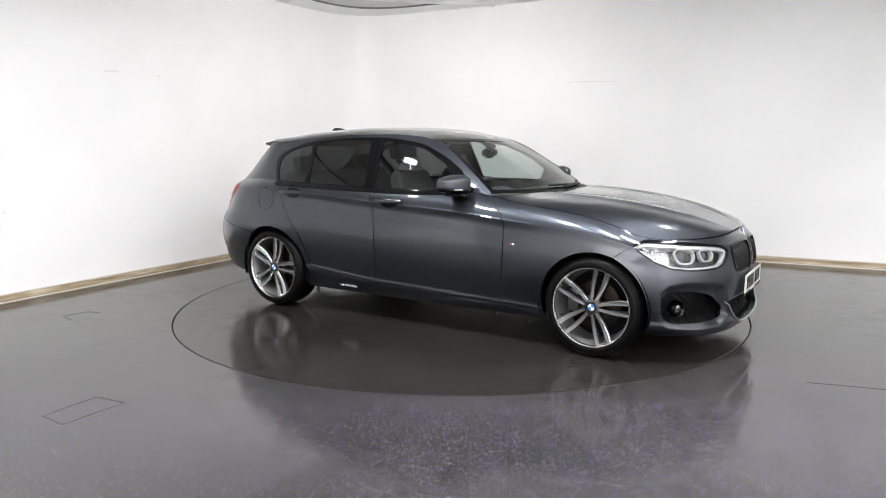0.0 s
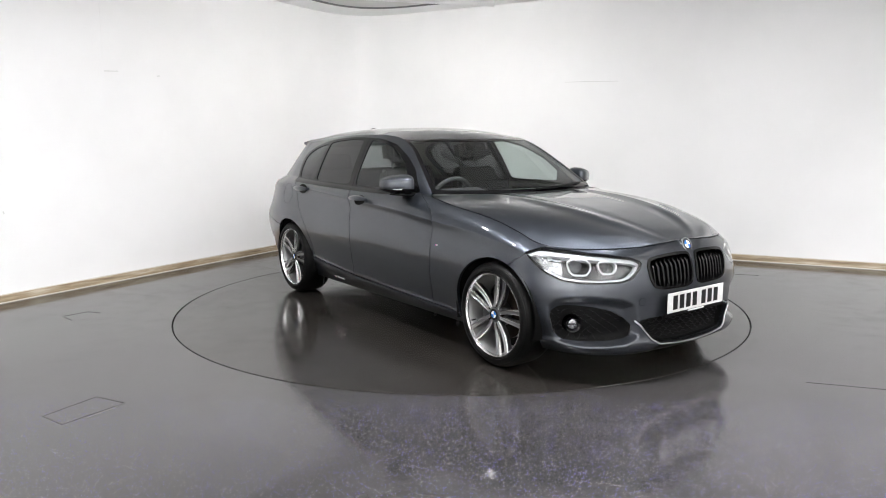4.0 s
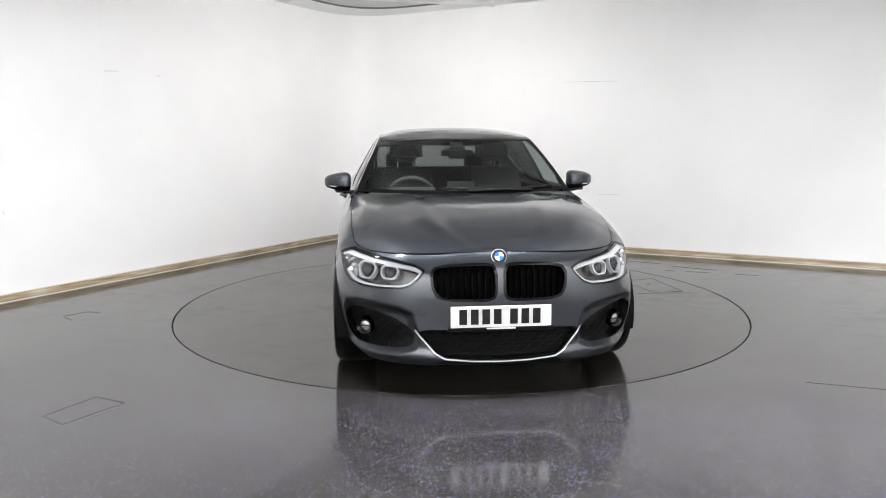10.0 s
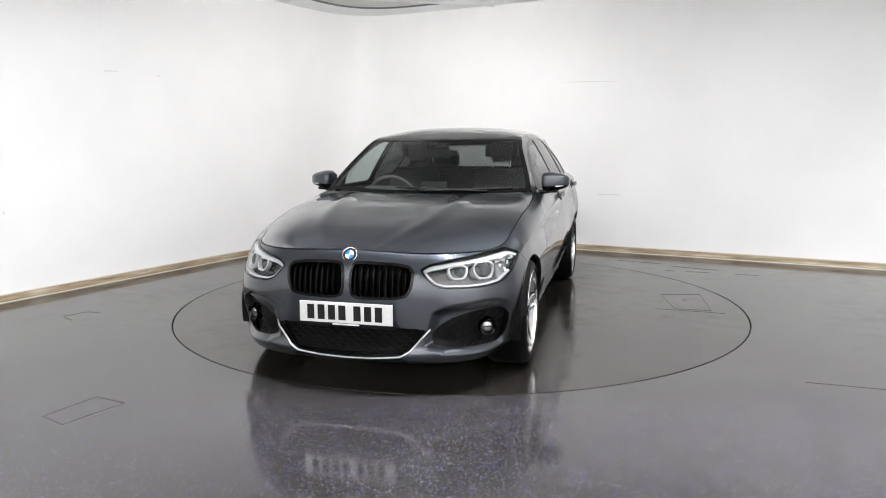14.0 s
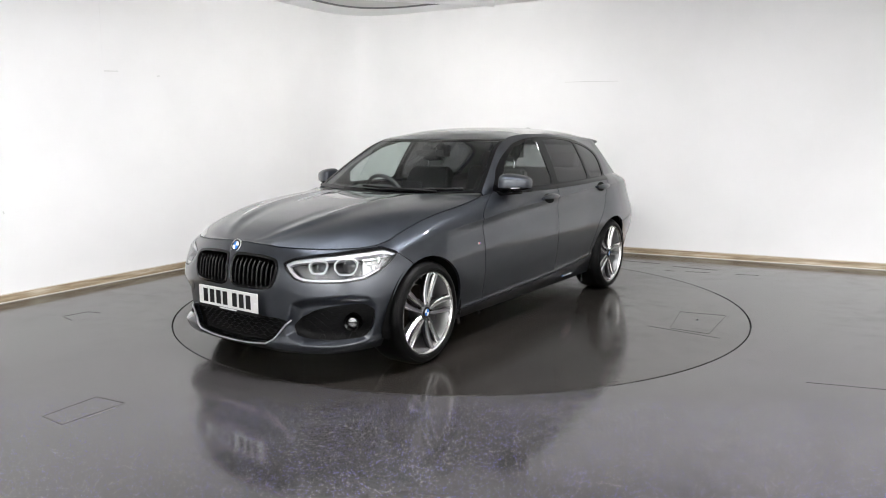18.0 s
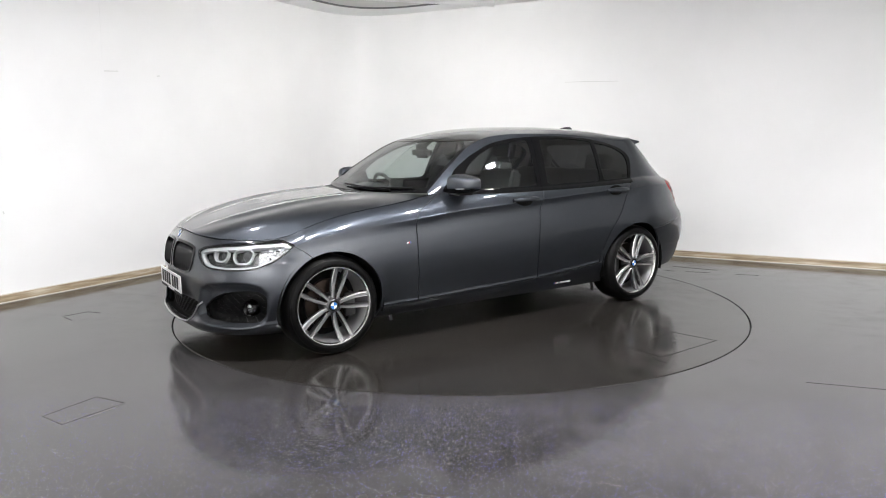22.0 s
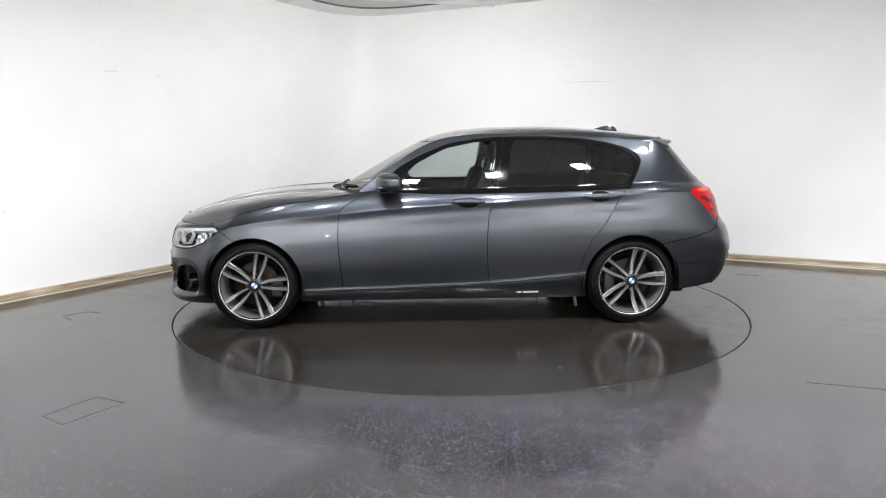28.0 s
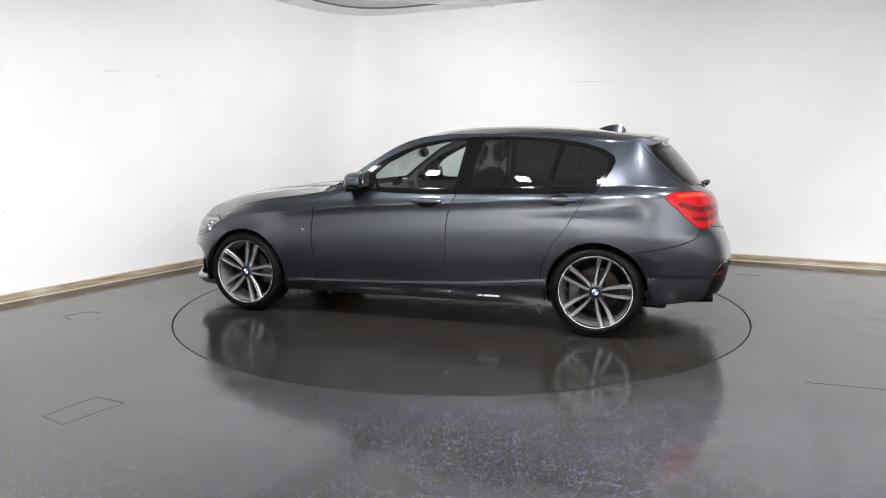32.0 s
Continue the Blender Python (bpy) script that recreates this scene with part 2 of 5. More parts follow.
def add_prism(bm, pts, depth, m):
    """A flat outline, extruded by depth along z of m."""
    a = [bm.verts.new(m @ Vector((x, y, 0))) for x, y in pts]
    b = [bm.verts.new(m @ Vector((x, y, depth))) for x, y in pts]
    bm.faces.new(a[::-1])
    bm.faces.new(b)
    for i in range(len(pts)):
        j = (i + 1) % len(pts)
        bm.faces.new((a[i], a[j], b[j], b[i]))


# ---- room ----
def wall_outline():
    """The plan of the room's inside, with a rounded far corner."""
    c = plan_place(LEFT_D, RIGHT_D)
    u = (plan_place(LEFT_D, RIGHT_D - 1) - c).normalized()
    w = (plan_place(LEFT_D - 1, RIGHT_D) - c).normalized()
    return c, u, w


CORNER, ALONG_L, ALONG_R = wall_outline()
ROUND = 0.75


def corner_arc(inset, radius, n=14):
    """Points round the far corner, inset from both walls."""
    c = plan_place(LEFT_D - inset, RIGHT_D - inset)
    p0, p1 = c + ALONG_L * radius, c + ALONG_R * radius
    pts = []
    for i in range(n + 1):
        t = i / n
        pts.append(p0 * (1 - t) ** 2 + c * 2 * t * (1 - t) + p1 * t * t)
    return pts


def wall_run(pts, z0, z1, thick, outward):
    """An upright band along pts, with thickness to the outside."""
    bm = bmesh.new()
    rows = []
    for i, p in enumerate(pts):
        a, b = pts[max(i - 1, 0)], pts[min(i + 1, len(pts) - 1)]
        d = (b - a).normalized()
        nrm = Vector((-d.y, d.x, 0)) * outward
        rows.append([bm.verts.new((q.x, q.y, z)) for q, z in ((p, z0), (p, z1), (p + nrm * thick, z1), (p + nrm * thick, z0))])
    for a, b in zip(rows, rows[1:]):
        for k in range(4):
            bm.faces.new((a[k], a[(k + 1) % 4], b[(k + 1) % 4], b[k]))
    bm.faces.new(rows[0])
    bm.faces.new(rows[-1][::-1])
    bmesh.ops.recalc_face_normals(bm, faces=list(bm.faces))
    return bm


END_L = plan_place(LEFT_D, -BACK_R)
END_R = plan_place(-BACK_L, RIGHT_D)
BACK = plan_place(-BACK_L, -BACK_R)
ARC = corner_arc(0.0, ROUND)
SPLIT = len(ARC) // 2
wall_left = link_mesh("wall_left", wall_run([END_L] + ARC[:SPLIT + 1], 0, CEIL + 0.3, 0.12, 1), M_WALL, smooth=30)
tagged(wall_left, "white painted studio wall with faint scuffs", "wall", kind="structure")
wall_right = link_mesh("wall_right", wall_run(ARC[SPLIT:] + [END_R], 0, CEIL + 0.3, 0.12, 1), M_WALL, smooth=30)
tagged(wall_right, "white painted studio wall with grey scuffs", "wall", kind="structure")
# unseen walls added behind the camera; their grey sets what the car reflects
wall_back = link_mesh("wall_back", wall_run([END_R, BACK], 0, CEIL + 0.3, 0.12, 1), M_NEARWALL)
tagged(wall_back, "unseen plain grey wall added to close the studio", "wall", kind="structure")
wall_near = link_mesh("wall_near", wall_run([BACK, END_L], 0, CEIL + 0.3, 0.12, 1), M_NEARWALL)
tagged(wall_near, "unseen plain grey wall added to close the studio", "wall", kind="structure")


def skirting(name, pts, wall, label):
    inner = []
    for i, p in enumerate(pts):
        a, b = pts[max(i - 1, 0)], pts[min(i + 1, len(pts) - 1)]
        d = (b - a).normalized()
        inner.append(p - Vector((-d.y, d.x, 0)) * 0.016)
    sk = link_mesh(name, wall_run(inner, 0.008, 0.066, 0.014, 1), M_SKIRT)
    tagged(sk, label, "skirting", kind="structure")
    bead = [p - (p - q) * 1.25 for p, q in zip(pts, inner)]
    link_mesh("floor_bead", wall_run(bead, 0.0, 0.008, 0.018, 1), M_CAULK, sk)
    cap = link_mesh("top_edge", wall_run([p - (p - q) * 0.9 for p, q in zip(pts, inner)], 0.0662, 0.073, 0.012, 1), M_CAULK, sk)


skirting("baseboard_left", [END_L] + ARC[:SPLIT + 1], wall_left, "worn brown wooden skirting strip along the wall")
skirting("baseboard_right", ARC[SPLIT:] + [END_R], wall_right, "worn brown wooden skirting strip along the wall")

# ceiling: a margin round the walls, a dark bead and a raised centre panel
bm = bmesh.new()
outer = [END_L - ALONG_L * 0.0] + ARC + [END_R]
inset = 0.42
inner = [plan_place(LEFT_D - inset, -BACK_R)] + corner_arc(inset, ROUND) + [plan_place(-BACK_L, RIGHT_D - inset)]
margin = bmesh.new()
for z in (CEIL, CEIL + 0.06):
    a = [margin.verts.new((p.x, p.y, z)) for p in inner]
    b = [margin.verts.new((p.x, p.y, z)) for p in outer]
    for i in range(len(a) - 1):
        margin.faces.new((a[i], b[i], b[i + 1], a[i + 1]))
bmesh.ops.recalc_face_normals(margin, faces=list(margin.faces))
tagged(link_mesh("ceiling_margin", margin, M_WALL), "white ceiling margin with a rounded corner", "ceiling", kind="structure")
inset2 = 1.05
inner2 = [plan_place(LEFT_D - inset2, -BACK_R)] + corner_arc(inset2, ROUND) + [plan_place(-BACK_L, RIGHT_D - inset2)]
pale = bmesh.new()
a = [pale.verts.new((p.x, p.y, CEIL + 0.012)) for p in inner2]
b = [pale.verts.new((p.x, p.y, CEIL + 0.012)) for p in inner]
for i in range(len(a) - 1):
    pale.faces.new((a[i], b[i], b[i + 1], a[i + 1]))
tagged(link_mesh("ceiling_border", pale, M_CEIL), "pale grey ceiling border inside a dark bead", "ceiling", kind="structure")
panel_pts = inner + [BACK]
add = [bm.verts.new((p.x, p.y, CEIL + 0.02)) for p in panel_pts]
bm.faces.new(add[::-1])
top = [bm.verts.new((p.x, p.y, CEIL + 0.10)) for p in panel_pts]
bm.faces.new(top)
for i in range(len(add)):
    j = (i + 1) % len(add)
    bm.faces.new((add[i], add[j], top[j], top[i]))
tagged(link_mesh("ceiling", bm, M_CEILGREY), "grey painted studio ceiling", "ceiling", kind="structure")
tagged(link_mesh("ceiling_trim", wall_run(inner, CEIL - 0.006, CEIL + 0.03, 0.02, 1), M_TRIM), "thin dark bead round the ceiling panel", "trim", kind="structure")

# lamps under the ceiling: the ring, and the added fill lamps
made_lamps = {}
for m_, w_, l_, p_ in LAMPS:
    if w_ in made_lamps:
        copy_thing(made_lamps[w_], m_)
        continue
    lamp0 = made_lamps[w_] = tagged(new("fill_washer" if l_ > 1 else "ceiling_lamp"), "added unseen fill lamp, long and white, turned towards the wall" if l_ > 1 else "small square white LED panel under the ceiling", "lamp", "wall washers" if l_ > 1 else "ceiling lamps")
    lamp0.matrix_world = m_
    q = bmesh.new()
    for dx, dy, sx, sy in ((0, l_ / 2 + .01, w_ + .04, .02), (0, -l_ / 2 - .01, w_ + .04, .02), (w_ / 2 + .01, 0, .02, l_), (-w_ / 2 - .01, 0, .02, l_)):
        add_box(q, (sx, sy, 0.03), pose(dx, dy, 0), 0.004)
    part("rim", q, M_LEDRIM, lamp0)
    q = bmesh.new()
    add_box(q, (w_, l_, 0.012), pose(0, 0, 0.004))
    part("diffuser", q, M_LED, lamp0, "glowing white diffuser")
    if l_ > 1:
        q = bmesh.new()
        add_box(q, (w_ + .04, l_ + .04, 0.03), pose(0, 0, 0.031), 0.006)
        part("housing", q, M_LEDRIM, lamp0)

# floor with a round opening for the turntable
RING = 2.237
bm = bmesh.new()
N = 160
ring = [bm.verts.new((RING * math.cos(2 * math.pi * i / N), RING * math.sin(2 * math.pi * i / N), 0)) for i in range(N)]
far = [bm.verts.new((8.2 * math.cos(2 * math.pi * i / N) * 1.2, 8.2 * math.sin(2 * math.pi * i / N) * 1.2, 0)) for i in range(N)]
low = [bm.verts.new((v.co.x, v.co.y, -0.05)) for v in ring]
for i in range(N):
    j = (i + 1) % N
    bm.faces.new((ring[i], far[i], far[j], ring[j]))
    bm.faces.new((ring[j], low[j], low[i], ring[i]))
tagged(link_mesh("floor", bm, M_FLOOR), "polished dark grey floor with fine pale and blue flecks", "floor", kind="structure")
bm = bmesh.new()
bmesh.ops.create_circle(bm, cap_ends=True, segments=96, radius=RING + 0.1, matrix=pose(0, 0, -0.05))
tagged(link_mesh("floor_pit", bm, M_GAP), "dark pit under the turntable", "floor", kind="structure")


def scratch(owner, name, pts, width, mat, nrm, lift=0.003):
    """A thin mark on a flat face."""
    bm = bmesh.new()
    pts = [Vector(p) for p in pts]
    nrm = Vector(nrm)
    for a, b in zip(pts, pts[1:]):
        side_ = (b - a).cross(nrm).normalized() * width / 2
        v = [bm.verts.new(q) for q in (a - side_ + nrm * lift, b - side_ + nrm * lift, b + side_ + nrm * lift, a + side_ + nrm * lift)]
        w = [bm.verts.new(q) for q in (a - side_, b - side_, b + side_, a + side_)]
        bm.faces.new(v)
        for i in range(4):
            j = (i + 1) % 4
            bm.faces.new((v[j], v[i], w[i], w[j]))
    bmesh.ops.recalc_face_normals(bm, faces=list(bm.faces))
    return link_mesh(name, bm, mat, owner)


def turn(t):
    return math.radians(-31.650 - 5.15565 * t)


# turntable
table = tagged(new("turntable"), "round dark polished turntable flush with the floor", "turntable")
bm = bmesh.new()
add_lathe(bm, [(0.0001, 0.0), (1.2, 0.0), (RING - 0.013, 0.0), (RING - 0.010, -0.003), (RING - 0.010, -0.045)], Matrix.Identity(4), 160)
disc = part("disc", bm, M_DISC, table)


def flat_outline(owner, name, pts, width, mat, closed=True):
    pts = [Vector((p[0], p[1], 0)) for p in pts]
    for a, b in zip(pts, pts[1:] + pts[:1] if closed else pts[1:]):
        scratch(owner, name, [a, b], width, mat, (0, 0, 1), 0.0015)


# hatch in the turntable, in the table's own frame
OFF = Vector((0.15397, -0.05205))
hatch = [(-.87 + OFF.x, 2.00 + OFF.y), (-.28 + OFF.x, 2.04 + OFF.y), (-.28 + OFF.x, 1.77 + OFF.y), (-.80 + OFF.x, 1.68 + OFF.y)]
flat_outline(disc, "hatch_seam", hatch, 0.0026, M_SEAMLINE, True)
flat_outline(disc, "tyre_streak", [(-.25 + OFF.x, 1.62 + OFF.y), (-.21 + OFF.x, 2.13 + OFF.y)], 0.004, M_SEAMLINE, False)
bm = bmesh.new()
add_cyl(bm, 0.012, 0.003, pose(-.62 + OFF.x, 1.86 + OFF.y, 0.001), 12)
part("hatch_bolt", bm, M_LINE, disc)

# floor hatches and seams
FLOOR = bpy.data.objects["floor"]
flat_outline(FLOOR, "hatch_seam", [(-2.03, -2.53), (-1.90, -2.26), (-1.71, -2.35), (-1.88, -2.63)], 0.0032, M_LINE)
flat_outline(FLOOR, "hatch_chip", [(-1.80, -2.55), (-1.735, -2.43), (-1.71, -2.36)], 0.007, M_GLUE, False)
flat_outline(FLOOR, "hatch_seam", [(-3.03, -.54), (-2.91, -.39), (-2.80, -.43)], 0.006, M_LINE, False)
flat_outline(FLOOR, "hatch_seam", [(-3.03, -.54), (-2.90, -.66)], 0.005, M_LINE, False)
flat_outline(FLOOR, "floor_seam", [(1.9, -2.01), (2.26, -2.12), (3.2, -2.36)], 0.0010, M_SEAMLINE, False)
for a, b, w in (((1.75, 2.0), (2.15, 1.78), .022), ((2.25, 1.62), (2.62, 1.38), .03), ((2.28, 1.32), (2.5, 1.24), .014), ((2.72, 1.16), (2.92, 1.10), .014), ((2.1, 1.40), (2.17, 1.33), .02)):
    flat_outline(FLOOR, "tyre_scuff", [a, b], w * 1.2, M_SMEAR, False)

# marks on the walls
def wall_mark(owner, nrm, d, places, width, mat, name="scuff"):
    t = Vector((nrm.y, -nrm.x, 0))
    pts = [nrm * (d - 0.002) + t * u + Vector((0, 0, h)) for u, h in places]
    scratch(owner, name, pts, width, mat, -nrm, 0.0015)
wall_mark(wall_left, LEFT_N, LEFT_D, [(-0.817, 2.591), (-0.827, 2.143), (-0.854, 1.685)], 0.008, M_SEAM)
wall_mark(wall_left, LEFT_N, LEFT_D, [(-0.820, 1.962), (-0.673, 1.971)], 0.009, M_SCUFF)
wall_mark(wall_left, LEFT_N, LEFT_D, [(-1.839, 0.755), (-1.832, 0.735)], 0.012, M_SCUFF)
wall_mark(wall_left, LEFT_N, LEFT_D, [(1.512, 0.505), (1.504, 0.352)], 0.007, M_SEAM)
wall_mark(wall_left, LEFT_N, LEFT_D, [(-0.248, 1.957), (-0.208, 1.960)], 0.01, M_SCUFF)
wall_mark(wall_right, RIGHT_N, RIGHT_D, [(-0.135, 1.985), (0.204, 1.981), (0.493, 1.972)], 0.006, M_SCUFF)
wall_mark(wall_right, RIGHT_N, RIGHT_D, [(-0.990, 2.148), (-0.988, 1.889)], 0.006, M_SEAM)
wall_mark(wall_right, RIGHT_N, RIGHT_D, [(1.377, 1.598), (1.406, 1.219)], 0.005, M_SEAM)
wall_mark(wall_right, RIGHT_N, RIGHT_D, [(0.294, 0.675), (0.561, 0.677)], 0.006, M_SCUFF)
wall_mark(wall_right, RIGHT_N, RIGHT_D, [(2.407, 1.490), (2.512, 1.477)], 0.03, M_SEAM)


# ---- car surface ----
def rounded(pts, rounds=2, k=.85):
    """A closed outline with its corners cut smooth."""
    p = [Vector(q) for q in pts]
    for _ in range(rounds):
        p = [q for i in range(len(p)) for q in (p[i] * k + p[(i + 1) % len(p)] * (1 - k), p[i] * (1 - k) + p[(i + 1) % len(p)] * k)]
    return np.array([tuple(q) for q in p])


def inside(poly, a, b):
    """Distance to a closed outline, positive inside."""
    d = np.full(a.shape, 1e9)
    odd = np.zeros(a.shape, bool)
    for (x0, y0), (x1, y1) in zip(poly, np.roll(poly, -1, 0)):
        ex, ey = x1 - x0, y1 - y0
        t = np.clip(((a - x0) * ex + (b - y0) * ey) / (ex * ex + ey * ey + 1e-12), 0, 1)
        d = np.minimum(d, np.hypot(a - x0 - t * ex, b - y0 - t * ey))
        hit = (y0 > b) != (y1 > b)
        odd ^= hit & (a < ex * (b - y0) / (ey if abs(ey) > 1e-12 else 1e-12) + x0)
    return np.where(odd, d, -d)


def near_line(pts, a, b):
    d = np.full(a.shape, 1e9)
    for (x0, y0), (x1, y1) in zip(pts, pts[1:]):
        ex, ey = x1 - x0, y1 - y0
        t = np.clip(((a - x0) * ex + (b - y0) * ey) / (ex * ex + ey * ey + 1e-12), 0, 1)
        d = np.minimum(d, np.hypot(a - x0 - t * ex, b - y0 - t * ey))
    return d



def curve(*pts):
    """A smooth function through (x, value) pairs."""
    pts = sorted(pts)
    X = np.array([q[0] for q in pts], float)
    V = np.array([q[1] for q in pts], float)
    d = np.diff(V) / np.diff(X)
    m = np.empty(len(X))
    m[0], m[-1] = d[0], d[-1]
    for i in range(1, len(X) - 1):
        m[i] = 0.0 if d[i - 1] * d[i] <= 0 else 2 * d[i - 1] * d[i] / (d[i - 1] + d[i])

    def f(x):
        x = np.clip(np.asarray(x, float), X[0], X[-1])
        i = np.clip(np.searchsorted(X, x) - 1, 0, len(X) - 2)
        h = X[i + 1] - X[i]
        t = (x - X[i]) / h
        return (V[i] * (1 + 2 * t) * (1 - t) ** 2 + m[i] * h * t * (1 - t) ** 2
                + V[i + 1] * t * t * (3 - 2 * t) + m[i + 1] * h * t * t * (t - 1))
    return f


# lines along the side of the car, by the distance from the middle of the wheelbase
XF, XR = 1.50, -1.50
sill_low = curve((1.5, .17), (.97, .180), (-.7, .182), (-1.5, .20))
sill_line = curve((1.5, .25), (.97, .262), (-.29, .301), (-.98, .357), (-1.5, .42))
crease = curve((1.5, .722), (1.3, .757), (1.129, .778), (.738, .811), (.345, .847), (-.289, .880), (-.849, .913), (-1.292, .931), (-1.5, .944))
belt_z = curve((1.5, .788), (1.4, .820), (1.3, .847), (1.135, .878), (.9, .908), (.75, .930), (.6, .955), (.47, .968), (-.055, .973), (-.456, .978), (-1, .990), (-1.308, 1.003), (-1.5, 1.015))
belt_y = curve((1.5, .757), (1.4, .766), (1.3, .771), (1.135, .777), (.9, .782), (.75, .777), (.6, .765), (.3, .785), (0, .798), (-.6, .802), (-1.1, .799), (-1.308, .790), (-1.5, .775))
plan = curve((1.5, -.018), (1.345, -.006), (.8, 0), (0, .001), (-.8, .001), (-1.1, .006), (-1.345, .010), (-1.5, .006))
rail_z = curve((.62, .955), (.5, 1.045), (.344, 1.155), (.159, 1.270), (.03, 1.322), (-.067, 1.344), (-.354, 1.364), (-.685, 1.362), (-1.1, 1.337), (-1.35, 1.308), (-1.5, 1.300))
rail_y = curve((.62, .758), (.5, .722), (.344, .672), (.159, .615), (-.067, .583), (-.354, .580), (-.685, .582), (-1.1, .580), (-1.35, .575), (-1.5, .572))
# half width of the flank: shares of the way from the sill's low edge to its line, to the crease, to the belt
low_y = curve((0, .784), (.3, .808), (.7, .834), (.92, .8450), (.985, .8475), (1, .8455))
mid_y = curve((0, .839), (.06, .8440), (.15, .8535), (.30, .8695), (.42, .8785), (.54, .8825), (.64, .8815), (.75, .8755), (.85, .866), (.92, .860), (1, .857))
# the pressed hollow under the crease line
press = curve((0, 0), (.5, 0), (.75, -.001), (.88, -.003), (.94, 0), (.975, .005), (1, .009))
V_SILL, V_CREASE = .12, .80


def side(x, v):
    """A place on the flank: v runs 0 low edge, .12 sill line, .8 crease, 1 belt, 2 roof rail."""
    x, v = np.broadcast_arrays(np.asarray(x, float), np.asarray(v, float))
    zb, zs, zc, zt = sill_low(x), sill_line(x), crease(x), belt_z(x)
    a = np.clip(v / V_SILL, 0, 1)
    b = np.clip((v - V_SILL) / (V_CREASE - V_SILL), 0, 1)
    c = np.clip((v - V_CREASE) / (1 - V_CREASE), 0, 1)
    g = np.clip(v - 1, 0, 1)
    flare = .014 * np.exp(-((x + 1.40) / .36) ** 2) * np.exp(-((b - .42) / .33) ** 2)
    flare = flare + .006 * np.exp(-((x - 1.345) / .28) ** 2) * np.exp(-((b - .55) / .35) ** 2)
    fade = np.clip((x - .75) / .5, 0, 1) + np.clip((-1.15 - x) / .3, 0, 1)
    soft = mid_y(b) + fade * (.05 * b * (1 - b) ** 2)
    behind = np.clip((-1.30 - x) / .2, 0, 1)
    y1 = np.where(v <= V_SILL, low_y(a) - .005 * behind, soft) + plan(x) + flare
    swage = np.clip((1.15 - x) / .5, 0, 1) * np.clip((x + 1.48) / .3, 0, 1)
    y1 = y1 + swage * np.where(v <= V_SILL, 0, press(b))
    yc = .858 + .009 * swage + plan(x)
    by = belt_y(x)
    edge = .0055 * swage * (1 - np.exp(-c / .05)) * (1 - c)
    y2 = yc + (by - yc) * (.55 * c + .45 * c ** 2.2) - edge
    z2 = zc + (zt - zc) * (c ** .93)
    ry, rz = rail_y(x), rail_z(x)
    y3 = by + (ry - by) * (g + .22 * g * (g - 1))
    z3 = zt + (rz - zt) * g
    y = np.where(v <= V_CREASE, y1, np.where(v <= 1, y2, y3))
    z = np.where(v <= V_SILL, zb + (zs - zb) * a, np.where(v <= V_CREASE, zs + (zc - zs) * b, np.where(v <= 1, z2, z3)))
    return x, y, z


# nose: plan curve at each height, from the middle of the front to the flank
nose_x = curve((.15, 2.055), (.185, 2.100), (.215, 2.106), (.26, 2.09), (.34, 2.085), (.42, 2.088), (.52, 2.092), (.60, 2.085), (.68, 2.060), (.73, 2.028), (.77, 1.985), (.85, 1.86))
nose_a = curve((.15, .62), (.33, .62), (.45, .60), (.64, .55), (.74, .52), (.83, .50))
nose_b = curve((.15, .40), (.33, .42), (.45, .40), (.64, .35), (.74, .26), (.83, .16))
nose_top = curve((0, .752), (.11, .746), (.25, .736), (.45, .731), (.65, .731), (.8, .741), (.9, .758), (1, .788))
# tail: the same at the rear
tail_x = curve((.17, -2.10), (.25, -2.150), (.36, -2.202), (.47, -2.220), (.58, -2.210), (.68, -2.174), (.76, -2.138), (.86, -2.122), (.93, -2.09), (.975, -2.035), (1.14, -1.905), (1.247, -1.812), (1.30, -1.755), (1.36, -1.67))
tail_a = curve((.17, .68), (.5, .70), (.68, .66), (.78, .60), (.95, .58), (1.1, .52), (1.33, .50))
tail_b = curve((.17, .60), (.36, .69), (.5, .71), (.66, .68), (.78, .58), (.95, .50), (1.1, .32), (1.33, .12))


def bez(p0, p1, p2, p3, t):
    return p0 * (1 - t) ** 3 + 3 * p1 * t * (1 - t) ** 2 + 3 * p2 * t * t * (1 - t) + p3 * t ** 3


def nose(t, v):
    """A place on the nose: t 0 in the middle, 1 at the flank; v 0 low edge to 1 bonnet edge."""
    t, v = np.broadcast_arrays(np.asarray(t, float), np.asarray(v, float))
    _, ys, zs = side(XF, v)
    _, ys2, _ = side(XF - .06, v)
    slope = (ys2 - ys) / .06
    zt0, zt1 = nose_top(t), nose_top(1.0)
    zb = .165
    z = zb + (zs - .17) / (zt1 - .17) * (zt0 - zb)
    xf, l0, l1 = nose_x(z), nose_a(z), nose_b(z)
    x = bez(xf, xf, XF + l1, XF, t)
    y = bez(0, l0, ys - slope * l1, ys, t)
    # the hollow round the side intake
    k = np.clip(inside(HOLLOW, t, z) / .050, 0, 1)
    k = .050 * np.clip((.80 - t) / .13, 0, 1) * (1.35 * k - .35 * k * k * k) * np.clip(k * 6, .35, 1)
    return x - k * (1 - .55 * t), y - k * .75 * t, z


HOLLOW = np.array([(.785, .36), (.78, .43), (.72, .476), (.62, .490), (.50, .486), (.36, .468), (.30, .44), (.272, .335), (.27, .262), (.36, .220), (.58, .207), (.74, .218), (.785, .28)])
tail_top = curve((0, 1.35), (.5, 1.335), (1, 1.300))
tail_belt = curve((0, .985), (.5, 1.0), (1, 1.015))


